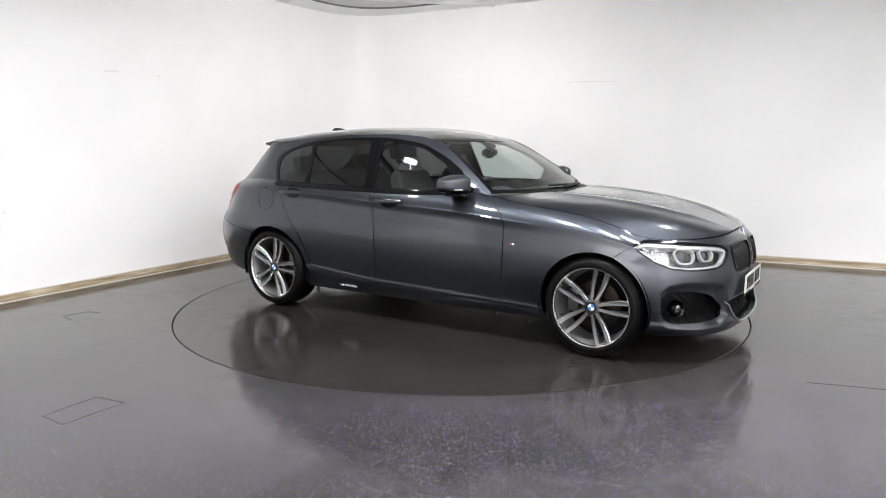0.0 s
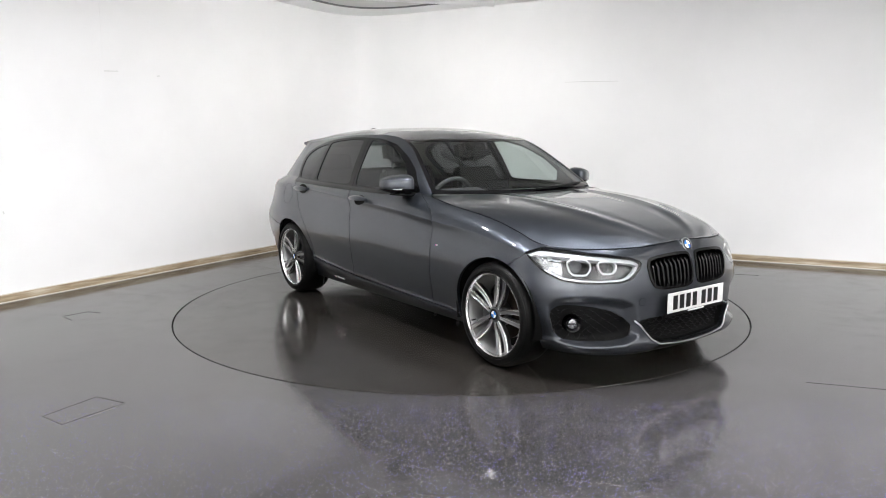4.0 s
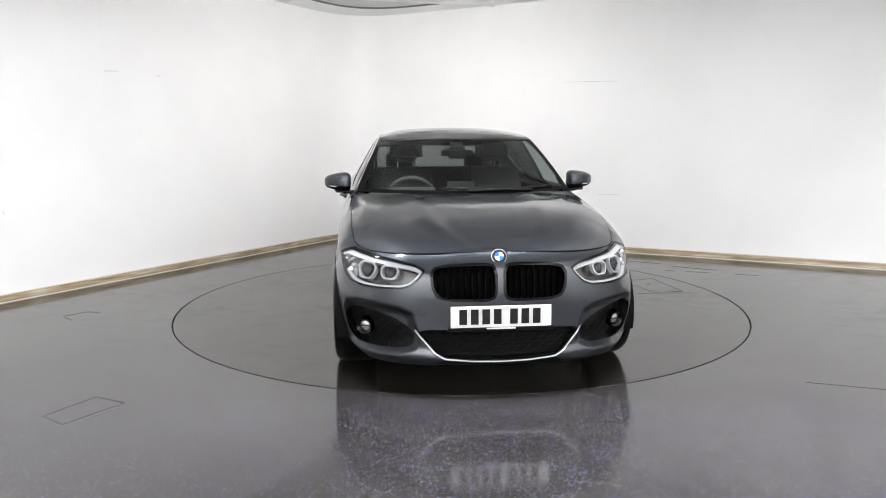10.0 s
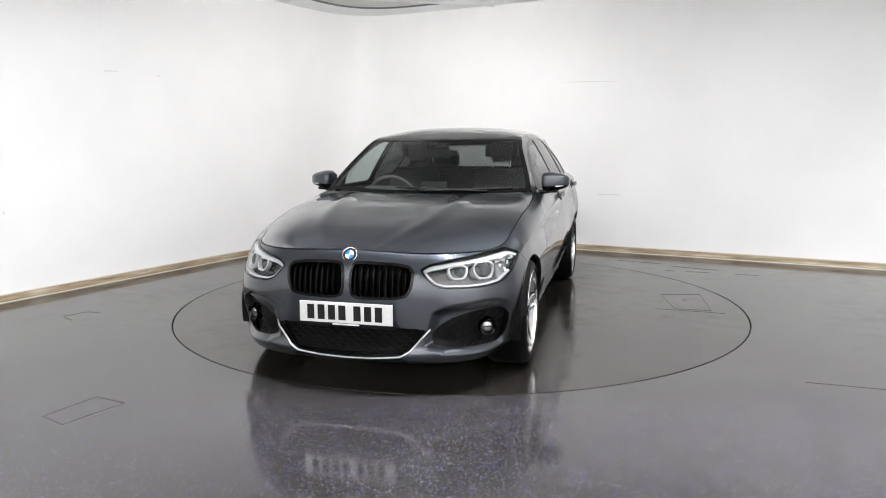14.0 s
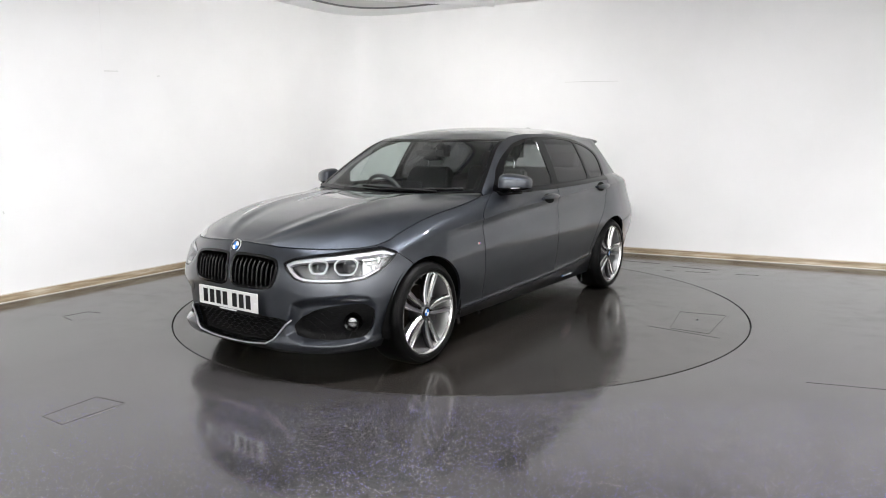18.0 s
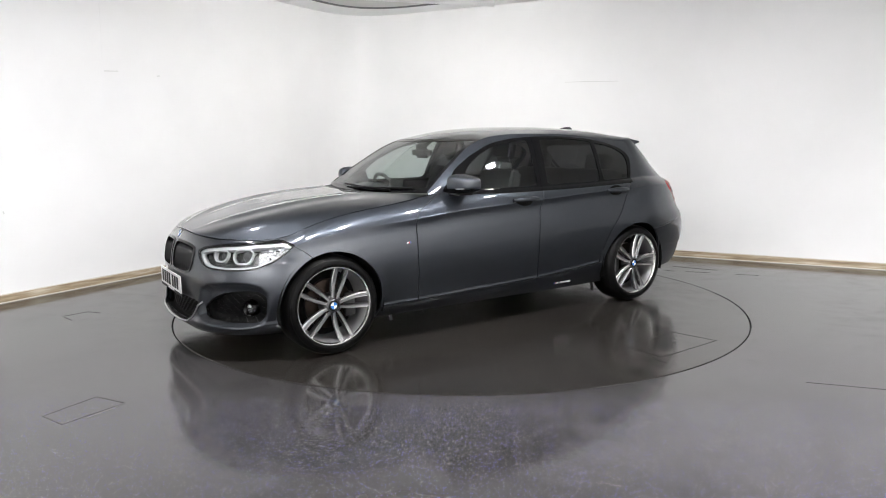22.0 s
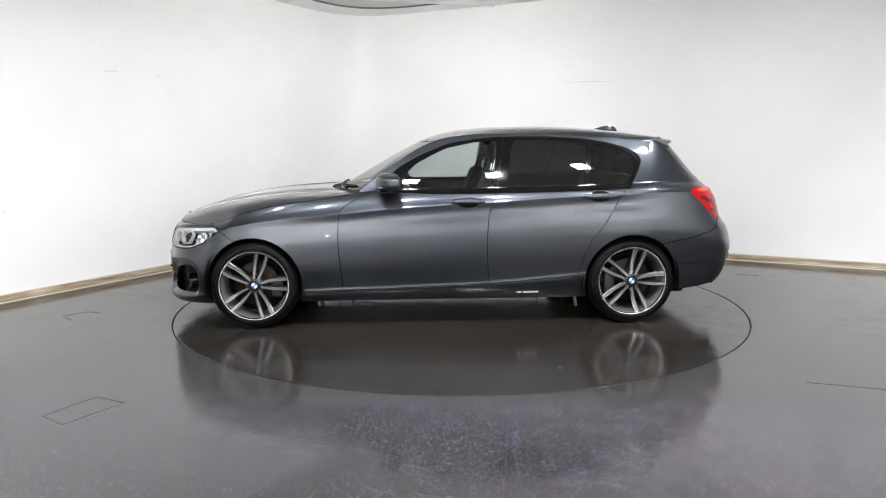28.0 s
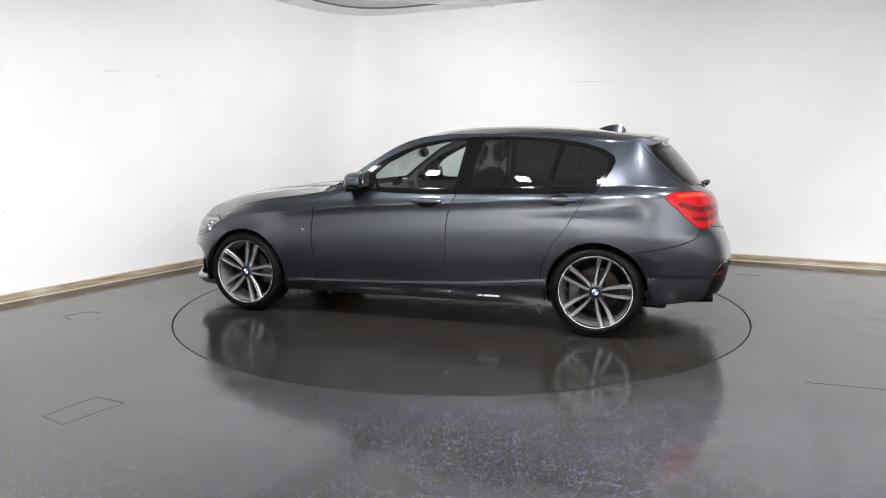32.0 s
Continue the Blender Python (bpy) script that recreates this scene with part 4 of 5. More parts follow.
# ---- wheels ----
def make_wheel(x0, y0, sgn):
    """A wheel with tyre, twin-spoke alloy rim, disc and caliper; its axis points outwards along z."""
    wheel = new("wheel")
    wheel.parent = car
    wheel.matrix_basis = Matrix.Translation((x0, y0 * sgn, WHEEL_Z)) @ Matrix(((1, 0, 0, 0), (0, 0, sgn, 0), (0, -sgn, 0, 0), (0, 0, 0, 1))).to_4x4()
    wheel["label"] = "five twin-spoke alloy wheel"
    I = Matrix.Identity(4)
    bm = bmesh.new()
    R = WHEEL_Z
    add_lathe(bm, [(.240, .004), (.245, .013), (.255, .018), (.270, .018), (.286, .011), (.299, -.002), (.3075, -.020), (R - .001, -.035), (R, -.06), (R, -.17), (R - .002, -.195), (.300, -.215), (.27, -.228), (.25, -.225), (.243, -.21)], I, 72)
    bmesh.ops.recalc_face_normals(bm, faces=list(bm.faces))
    tyre = part("tyre", bm, M_RUBBER, wheel, smooth=50)
    bm = bmesh.new()
    for r, h in ((.2525, .0172), (.2600, .0188), (.2900, .0088)):
        add_lathe(bm, [(r - .0016, h - .002), (r, h + .0014), (r + .0016, h - .002)], I, 72)
    bmesh.ops.recalc_face_normals(bm, faces=list(bm.faces))
    part("sidewall_rib", bm, M_RUBBER, tyre, smooth=50)
    rim = bmesh.new()
    add_lathe(rim, [(.2455, .010), (.2445, .0125), (.2405, .012), (.2370, .006), (.2345, -.006)], I, 72)
    bmesh.ops.recalc_face_normals(rim, faces=list(rim.faces))
    part("rim", rim, M_ALLOY, wheel, "bright machined alloy rim", smooth=40)
    bm = bmesh.new()
    add_lathe(bm, [(.2350, -.006), (.229, -.020), (.222, -.045), (.214, -.10), (.208, -.20)], I, 72)
    bmesh.ops.recalc_face_normals(bm, faces=list(bm.faces))
    for f in bm.faces:
        if f.normal.dot(f.calc_center_median() * Vector((1, 1, 0))) > 0:
            f.normal_flip()
    part("barrel", bm, M_BARREL, wheel, "silver painted rim barrel", smooth=40)
    # spokes: a bright face on a dark flank
    for k in range(5):
        for e in (-1, 1):
            face, flank = bmesh.new(), bmesh.new()
            base = math.radians((-105 if sgn > 0 else 75) + 72 * k)
            rows = []
            for i in range(13):
                t = i / 12
                r = .046 + (.2385 - .046) * t
                off = e * (.0125 + .0220 * (1 - (1 - t) ** 2.2)) / r
                mid = base + off
                w = .0114 + .0054 * (1 - (1 - t) ** 2)
                zf = -.010 + .010 * t * t - .008 * math.sin(math.pi * t)
                c = Vector((math.cos(mid) * r, math.sin(mid) * r, 0))
                d = Vector((-math.sin(base + off * .5), math.cos(base + off * .5), 0))
                # the inner edge of each pair falls away into the slot
                rows.append((c - d * w, c + d * w, zf, zf - .006 if e > 0 else zf, zf if e > 0 else zf - .006, d, w))
            # bright bevelled edges round a shallow grey trough
            vs = []
            for a, b, zf, za, zb, d, w in rows:
                low_, high = Vector((0, 0, zf - .0035)), Vector((0, 0, zf + .002))
                vs.append([face.verts.new(p) for p in (a + Vector((0, 0, za - .004)), a + d * w * .30 + high, a + d * w * .55 + low_, b - d * w * .55 + low_, b - d * w * .30 + high, b + Vector((0, 0, zb - .004)))])
            for p, q in zip(vs, vs[1:]):
                for i in range(5):
                    face.faces.new((p[i], q[i], q[i + 1], p[i + 1])).material_index = 1 if i in (1, 2, 3) else 0
            vs = []
            for a, b, zf, za, zb, d, w in rows:
                vs.append([flank.verts.new(p) for p in (a + Vector((0, 0, za - .0044)), a + d * w * .25 + Vector((0, 0, za - .036)), b - d * w * .25 + Vector((0, 0, zb - .036)), b + Vector((0, 0, zb - .0044)))])
            for p, q in zip(vs, vs[1:]):
                for i in range(3):
                    flank.faces.new((p[i], q[i], q[i + 1], p[i + 1]))
            bmesh.ops.recalc_face_normals(face, faces=list(face.faces))
            for f in face.faces:
                if f.normal.z < 0:
                    f.normal_flip()
            bmesh.ops.recalc_face_normals(flank, faces=list(flank.faces))
            spoke = part("spoke", face, [M_ALLOY, M_SPOKE], wheel, "bright machined alloy spoke", smooth=35)
            part("spoke_flank", flank, M_ALLOYDARK, wheel, "dark grey spoke flank", smooth=35)
    bm = bmesh.new()
    add_lathe(bm, [(.0001, -.010), (.030, -.010), (.033, -.012), (.038, -.017), (.060, -.024), (.070, -.040), (.072, -.09)], I, 40)
    bmesh.ops.recalc_face_normals(bm, faces=list(bm.faces))
    part("hub", bm, M_ALLOYDARK, wheel, smooth=40)
    bm = bmesh.new()
    add_lathe(bm, [(.0305, -.0098), (.0335, -.0055), (.031, -.0035), (.0285, -.0045), (.0285, -.0098)], I, 32)
    part("cap_ring", bm, M_BLACK, wheel, smooth=60)
    bm = bmesh.new()
    add_lathe(bm, [(.0001, -.0050), (.0284, -.0055), (.0284, -.0098)], I, 32)
    bmesh.ops.recalc_face_normals(bm, faces=list(bm.faces))
    part("centre_cap", bm, M_INK, wheel, "black centre cap with a blue and white roundel")
    for q, mt in ((0, M_BLUE), (1, M_WHITE), (2, M_BLUE), (3, M_WHITE)):
        bm = bmesh.new()
        ring_ = [bm.verts.new((0, 0, -.0046))] + [bm.verts.new((.021 * math.cos(math.pi / 2 * (q + i / 6)), .021 * math.sin(math.pi / 2 * (q + i / 6)), -.0046)) for i in range(7)]
        for i in range(1, 7):
            bm.faces.new((ring_[0], ring_[i], ring_[i + 1]))
        part("cap_quarter", bm, mt, wheel)
    for k in range(5):
        bm = bmesh.new()
        a0 = math.radians((-105 if sgn > 0 else 75) + 72 * k)
        add_cyl(bm, .0085, .02, pose(.056 * math.cos(a0), .056 * math.sin(a0), -.022), 6)
        part("wheel_bolt", bm, M_STEEL, wheel)
    bm = bmesh.new()
    add_lathe(bm, [(.07, -.085), (.150, -.085), (.156, -.090), (.156, -.112), (.07, -.112)], I, 64)
    bmesh.ops.recalc_face_normals(bm, faces=list(bm.faces))
    part("brake_disc", bm, M_STEEL, wheel, "slightly rusted steel brake disc", smooth=40)
    bm = bmesh.new()
    add_box(bm, (.075, .15, .07), pose(-.145 if x0 > 0 else .145, .02, -.10), .015)
    part("brake_caliper", bm, M_CALIPER, wheel, smooth=40)
    bm = bmesh.new()
    add_cyl(bm, .211, .004, pose(0, 0, -.150), 48)
    part("inner_shield", bm, M_DARK, wheel)
    bm = bmesh.new()
    a0 = math.radians(200)
    add_cyl(bm, .004, .03, Matrix.Translation((.205 * math.cos(a0), .205 * math.sin(a0), -.012)) @ pose(0, 0, 0, 0, 35, 200), 8)
    part("valve", bm, M_RUBBER, wheel)
    return wheel


for sg, word in SIDES:
    make_wheel(AXLE, .856, sg)
    make_wheel(-AXLE, .868, sg)
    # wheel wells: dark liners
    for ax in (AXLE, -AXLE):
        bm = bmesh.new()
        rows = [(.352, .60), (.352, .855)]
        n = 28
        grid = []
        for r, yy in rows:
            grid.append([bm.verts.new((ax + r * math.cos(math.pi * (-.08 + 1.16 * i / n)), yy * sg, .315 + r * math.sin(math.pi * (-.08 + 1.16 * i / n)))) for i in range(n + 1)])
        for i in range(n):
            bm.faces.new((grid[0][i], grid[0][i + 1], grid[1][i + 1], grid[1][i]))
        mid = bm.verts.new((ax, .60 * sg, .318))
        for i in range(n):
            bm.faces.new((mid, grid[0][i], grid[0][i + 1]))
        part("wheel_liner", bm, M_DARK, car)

# ---- underside ----
bm = bmesh.new()
add_box(bm, (3.5, 1.36, .06), pose(-.05, 0, .215), .02)
add_box(bm, (1.86, 1.50, .09), pose(0, 0, .240), .02)
add_box(bm, (.75, 1.1, .05), pose(1.62, 0, .20), .02)
add_box(bm, (.65, 1.1, .10), pose(-1.75, 0, .27), .02)
part("underbody", bm, M_PLASTIC, car, "black plastic underbody shields")
bm = bmesh.new()
for yy in (.40, .47):
    add_tube(bm, [(-1.75, yy, .235), (-2.0, yy, .235), (-2.10, yy, .24)], .033, 16)
part("tailpipe", bm, M_STEEL, car, "twin dark steel tailpipe", smooth=40)

# ---- interior ----
INNER = [s - 1.55, 4.35 - s, v - .2, 1.04 - v, arch_r - .05]
for sg, word in SIDES:
    sheet_part("door_lining", K, INNER + [1.0 - v + .02], M_DASH, car, (sg,), 0, -.055)
    sheet_part("pillar_lining", K, [.004 - in_dlo - .02, v - .98, .62 - x, 4.25 - s], M_LINING, car, (sg,), 0, -.03)
sheet_part("headlining", ROOF, [ROOF.v - .02], M_LINING, car, (1, -1), 0, -.03)
bm = bmesh.new()
add_box(bm, (2.9, 1.5, .04), pose(-.35, 0, .30))
part("cabin_floor", bm, M_CLOTH, car)


def seat(x0, y0, name="front_seat"):
    st = new(name)
    st.parent = car
    st.matrix_basis = pose(x0, y0, 0)
    bm = bmesh.new()
    add_box(bm, (.50, .50, .16), pose(.02, 0, .52, 0, -8, 0), .05, 3)
    part("cushion", bm, M_CLOTH, st, smooth=50)
    bm = bmesh.new()
    q = bmesh.new()
    bmesh.ops.create_cube(q, size=1.0)
    bmesh.ops.subdivide_edges(q, edges=list(q.edges), cuts=4, use_grid_fill=True)
    for w in q.verts:
        k = w.co.z + .5
        w.co.x *= .15 * (1 - .35 * k)
        w.co.y *= .52 * (1 - .22 * k ** 2)
        w.co.z *= .62
        w.co.x += .03 * (2 * abs(w.co.y) / .52) ** 2
    bmesh.ops.bevel(q, geom=[e for e in q.edges if e.calc_face_angle(0) > 1], offset=.025, segments=3, affect="EDGES")
    merge(bm, q, pose(-.26, 0, .79, 0, -17, 0))
    part("backrest", bm, M_CLOTH, st, smooth=60)
    bm = bmesh.new()
    q = bmesh.new()
    bmesh.ops.create_cube(q, size=1.0)
    bmesh.ops.bevel(q, geom=list(q.edges), offset=.22, segments=5, affect="EDGES")
    merge(bm, q, pose(-.385, 0, 1.228, 0, -10, 0) @ Matrix.Diagonal((.10, .27, .17, 1)))
    part("headrest", bm, M_CLOTH, st, smooth=60)
    for e in (-1, 1):
        bm = bmesh.new()
        add_cyl(bm, .007, .12, pose(-.372, .07 * e, 1.112, 0, -12, 0), 10)
        part("headrest_post", bm, M_CHROME, st, "chrome headrest post")
    return st


seat(-.02, .36)
seat(-.02, -.36)
bench = new("rear_bench")
bench.parent = car
bm = bmesh.new()
add_box(bm, (.5, 1.3, .18), pose(-.98, 0, .54, 0, -6, 0), .05, 3)
part("cushion", bm, M_CLOTH, bench, smooth=50)
bm = bmesh.new()
add_box(bm, (.14, 1.28, .55), pose(-1.30, 0, .80, 0, -20, 0), .05, 3)
part("backrest", bm, M_CLOTH, bench, smooth=50)
for yy in (-.38, .38):
    bm = bmesh.new()
    add_box(bm, (.10, .26, .15), pose(-1.40, yy, 1.12, 0, -14, 0), .035, 3)
    part("headrest", bm, M_CLOTH, bench, smooth=50)
bm = bmesh.new()
add_box(bm, (.42, .95, .02), pose(-1.70, 0, .96), .005)
part("parcel_shelf", bm, M_CLOTH, car)
dash = new("dashboard")
dash.parent = car
bm = bmesh.new()
add_box(bm, (.46, 1.40, .30), pose(.58, 0, .79, 0, 4, 0), .06, 3)
part("dash_top", bm, M_DASH, dash, smooth=50)
bm = bmesh.new()
add_box(bm, (.16, .36, .09), pose(.44, -.36, .93, 0, 10, 0), .035, 3)
part("instrument_hood", bm, M_DASH, dash, smooth=50)
bm = bmesh.new()
add_box(bm, (.012, .20, .10), pose(.40, 0, .97, 0, -8, 0), .005)
part("screen_display", bm, M_BLACK, dash)
wheel_m = Matrix.Translation((.27, -.36, .88)) @ pose(0, 0, 0, 0, -66, 0)
steer = new("steering_wheel")
steer.parent = car
bm = bmesh.new()
add_tube(bm, [wheel_m @ Vector((.182 * math.cos(2 * math.pi * i / 40), .182 * math.sin(2 * math.pi * i / 40), 0)) for i in range(40)], .0155, 10, True)
part("wheel_rim", bm, M_DASH, steer, smooth=60)
bm = bmesh.new()
add_box(bm, (.13, .17, .05), wheel_m @ pose(0, 0, -.01), .03, 3)
for a0 in (0, 90, 180):
    add_box(bm, (.035, .13, .018), wheel_m @ pose(0, 0, -.005, 0, 0, a0) @ pose(0, .12, 0), .006)
part("wheel_boss", bm, M_DASH, steer, smooth=50)
bm = bmesh.new()
q = bmesh.new()
bmesh.ops.create_cube(q, size=1.0)
bmesh.ops.bevel(q, geom=list(q.edges), offset=.25, segments=5, affect="EDGES")
merge(bm, q, pose(.16, 0, 1.222, 0, 8, 4) @ Matrix.Diagonal((.04, .24, .085, 1)))
add_tube(bm, [(.17, 0, 1.25), (.19, 0, 1.285)], .012)
part("interior_mirror", bm, M_PLASTIC, car, smooth=50)

bm = bmesh.new()
add_box(bm, (.13, .10, .035), pose(.135, 0, 1.292, 0, 30, 0), .015, 3)
part("sensor_housing", bm, M_PLASTIC, car, "black sensor housing behind the screen", smooth=50)

# ---- lamps, grille, small parts ----
def on_skin(s0, z0):
    """A place and normal on the skin, by s and height."""
    vs = v_line[v_line <= 1.0001]
    col = skin(np.full(len(vs), s0), vs)
    v0 = float(np.interp(z0, col[:, 2], vs))
    q = skin(np.array([s0, s0 + .01, s0 - .01, s0, s0]), np.array([v0, v0, v0, min(v0 + .01, 2), v0 - .01]))
    return Vector(q[0]), Vector(np.cross(q[1] - q[2], q[3] - q[4])).normalized()


FRONT = K.s < .6


def front_x(y0, z0):
    """How far forward the nose lies at a place of the front view."""
    i = np.argmin((K.y[FRONT] - y0) ** 2 + (K.z[FRONT] - z0) ** 2)
    p, n = K.P[FRONT][i], K.N[FRONT][i]
    return p[0] - (n[1] * (y0 - p[1]) + n[2] * (z0 - p[2])) / n[0]


def facing(p, n, sg=1, depth=0.0, roll_up=Vector((0, 0, 1))):
    """A pose on the skin whose z points out, x along the car's side and y up."""
    p, n = Vector((p.x, p.y * sg, p.z)), Vector((n.x, n.y * sg, n.z))
    xx = roll_up.cross(n).normalized()
    yy = n.cross(xx)
    return Matrix.Translation(p + n * depth) @ Matrix(((xx.x, yy.x, n.x), (xx.y, yy.y, n.y), (xx.z, yy.z, n.z))).to_4x4()


def side_place(x0, z0):
    return on_skin(1 + (XF - x0) / (XF - XR) * 3, z0)


HEAD_TOP = [(.90, .705), (.84, .724), (.65, .713), (.45, .697), (.32, .676), (.285, .660)]
HEAD_LOW = [(.285, .650), (.30, .622), (.332, .585), (.37, .572), (.48, .568), (.60, .571), (.70, .582), (.80, .618)]
for sg, word in SIDES:
    head = new("headlight")
    head.parent = car
    head["label"] = "clear headlight with twin ring light guides"
    sheet_part("housing", K, [in_head, 1.2 - s], M_LAMPGREY, head, (sg,), -.055, -.058, "grey lamp housing")
    sheet_part("brow_light", K, [in_head - .004, .016 - near_line(HEAD_TOP, s, z), 1.2 - s], M_LIGHTGUIDE, head, (sg,), .03, -.012, "frosted white brow strip")
    sheet_part("lower_light_guide", K, [in_head - .004, .0095 - near_line(HEAD_LOW, s, z), 1.2 - s], M_LIGHTGUIDE, head, (sg,), .03, -.014, "frosted white light guide")
    outer_field = np.minimum(in_head - .004, s - .700)
    sheet_part("side_reflector", K, [outer_field, 1.2 - s], M_REFLECTOR, head, (sg,), .02, -.03)
    for s0, z0, hw, hh, r in ((.448, .645, .060, .038, .031), (.600, .647, .080, .047, .040)):
        u0 = s0 * 1.14
        hexa = rounded([(u0 - hw, z0 + hh * .45), (u0 - hw * .62, z0 + hh), (u0 + hw * .62, z0 + hh), (u0 + hw, z0 + hh * .45), (u0 + hw * .92, z0 - hh * .35), (u0 + hw * .55, z0 - hh), (u0 - hw * .55, z0 - hh), (u0 - hw * .92, z0 - hh * .35)], 2)
        d = inside(hexa, s * 1.14, z)
        sheet_part("ring_light_guide", K, [d, .0090 - d, in_head - .004, 1.2 - s], M_RING, head, (sg,), .025, -.010, "frosted white ring light guide")
        sheet_part("projector_well", K, [d - .011, in_head - .004, 1.2 - s], M_BLACK, head, (sg,), 0, -.036)
        p, n = on_skin(s0, z0)
        n = (n + Vector((1.0, 0, 0))).normalized()
        m = facing(p, n, sg, -.045)
        bm = bmesh.new()
        add_lathe(bm, [(.0001, .026), (r * .35, .024), (r * .70, .017), (r * .95, .006), (r, 0)], m, 28)
        bmesh.ops.recalc_face_normals(bm, faces=list(bm.faces))
        part("projector_lens", bm, M_PROJECTOR, head, "dark glass projector lens", smooth=60)
    for k, (s0, z0) in enumerate(((.735, .655), (.765, .690), (.80, .662), (.77, .630), (.84, .700), (.83, .680))):
        p, n = on_skin(s0, z0)
        bm = bmesh.new()
        add_box(bm, (.026, .020, .014), facing(p, n, sg, -.022) @ pose(0, 0, 0, 17 * k, 25 - 9 * k, 31 * k), .003)
        part("reflector_facet", bm, M_CHROME, head)
    cover = sheet_part("lens", K, [in_head - .001, 1.2 - s], M_LENS, head, (sg,), 0, -.002, "clear plastic lens")
    cover.visible_shadow = False
    sheet_part("seal", K, [in_head + .001, .0075 - in_head, 1.2 - s], M_BLACK, head, (sg,), .02, -.0035, "black lamp edge")

    # tail lamp
    lamp = sheet_part("tail_light", K, [in_lamp, s - 4], M_REDLAMP, car, (sg,), .02, .001, "red tail light wrapping round the corner")
    sheet_part("inner_band", K, [in_lamp - .022, .016 - near_line([(4.30, .90), (4.44, .862), (4.70, .872)], s, z), s - 4], M_REDDARK, lamp, (sg,), .004, .0035)
    sheet_part("inner_band", K, [in_lamp - .014, .012 - near_line([(4.37, .81), (4.50, .80), (4.70, .825)], s, z), s - 4], M_REDDARK, lamp, (sg,), .004, .0035)

    sheet_part("indicator_band", K, [in_lamp - .006, .010 - near_line([(4.30, .952), (4.45, .957), (4.60, .950)], s, z), s - 4], M_AMBER, lamp, (sg,), .004, .0030, "orange red indicator strip")

    # kidney grille
    kid = new("kidney_grille")
    kid.parent = car
    kid["label"] = "gloss black kidney grille"
    sheet_part("grille_frame", K, [in_kid + .001, .013 - in_kid, .6 - s], M_BLACK, kid, (sg,), .03, .005, "gloss black surround")
    sheet_part("grille_back", K, [in_kid, .6 - s], M_DARK, kid, (sg,), 0, -.045)
    for i in range(9):
        y0 = .044 + i * .0335
        col = [zz for zz in np.linspace(.49, .71, 60) if inside(KIDNEY, np.array([y0]), np.array([zz]))[0] > .004]
        if len(col) < 4:
            continue
        bm = bmesh.new()
        rows = []
        for zz in np.linspace(col[0], col[-1], 18):
            t = (zz - col[0]) / (col[-1] - col[0])
            rows.append((front_x(y0, zz) - .006 - .026 * max(0, (t - .70) / .30) ** 2, zz))
        ring_ = []
        for px_, zz in rows:
            ring_.append([bm.verts.new((px_ + dx, (y0 + dy) * sg, zz)) for dx, dy in ((0, -.0035), (.0035, 0), (0, .0035), (-.03, .0055), (-.03, -.0055))])
        for a_, b_ in zip(ring_, ring_[1:]):
            for k in range(5):
                bm.faces.new((a_[k], a_[(k + 1) % 5], b_[(k + 1) % 5], b_[k]))
        bmesh.ops.recalc_face_normals(bm, faces=list(bm.faces))
        part("slat", bm, M_GRILLE, kid, smooth=50)

    # side intake with fog lamp
    intake = new("side_intake")
    intake.parent = car
    intake["label"] = "black side air intake with round fog lamp"
    sheet_part("intake_back", K, [in_fog, 1.1 - s], M_PLASTIC, intake, (sg,), -.05, -.052)
    p, n = on_skin(.635, .326)
    p = p - n * .016
    m = facing(p, (n + Vector((1.2, 0, 0))).normalized(), sg)
    bm = bmesh.new()
    add_lathe(bm, [(.043, .016), (.045, .012), (.050, -.03)], m, 32)
    add_lathe(bm, [(.043, .016), (.033, .010), (.028, -.004)], m, 32)
    part("fog_bezel", bm, M_BLACK, intake, smooth=40)
    bm = bmesh.new()
    add_lathe(bm, [(.0001, .004), (.016, .003), (.028, -.003)], m, 28)
    bmesh.ops.recalc_face_normals(bm, faces=list(bm.faces))
    part("fog_lens", bm, M_REFLECTOR, intake, "clear fog lamp lens", smooth=60)
    bm = bmesh.new()
    add_box(bm, (.056, .006, .004), m @ pose(0, .002, .004))
    part("fog_bar", bm, M_LAMPGREY, intake)
    bm = bmesh.new()
    for row in range(7):
        pts = []
        for i in range(26):
            s0 = .335 + i * .0175
            z0 = .258 + row * .024 + (.0065 if i % 4 in (0, 1) else -.0065) * (1 if row % 2 else -1)
            if inside(FOG, np.array([s0]), np.array([z0]))[0] < .004 or math.hypot((s0 - .635) * .9, z0 - .326) < .055:
                if len(pts) > 1:
                    add_tube(bm, pts, .0022, 5)
                pts = []
                continue
            p, n = on_skin(s0, z0)
            q = p - n * .040
            pts.append((q.x, q.y * sg, q.z))
        if len(pts) > 1:
            add_tube(bm, pts, .0022, 5)
    tagged(part("intake_mesh", bm, M_PLASTIC, intake), kind="stuff")

# lower grille between the intakes
low = new("lower_grille")
low.parent = car
low["label"] = "black honeycomb lower grille"
sheet_part("grille_back", K, [in_low, .6 - s], M_DARK, low, (1, -1), -.05, -.055)
bm = bmesh.new()
for row in range(6):
    pts = []
    for i in range(-30, 31):
        yy = i * .0145
        zz = .232 + row * .0215 + (.0052 if i % 4 in (0, 1) else -.0052) * (1 if row % 2 else -1)
        if inside(LOWER, np.array([yy]), np.array([zz]))[0] < .002:
            continue
        pts.append((2.045 - .28 * yy * yy, yy, zz))
    if len(pts) > 1:
        add_tube(bm, pts, .0030, 5)
tagged(part("grille_mesh", bm, M_PLASTIC, low), kind="stuff")
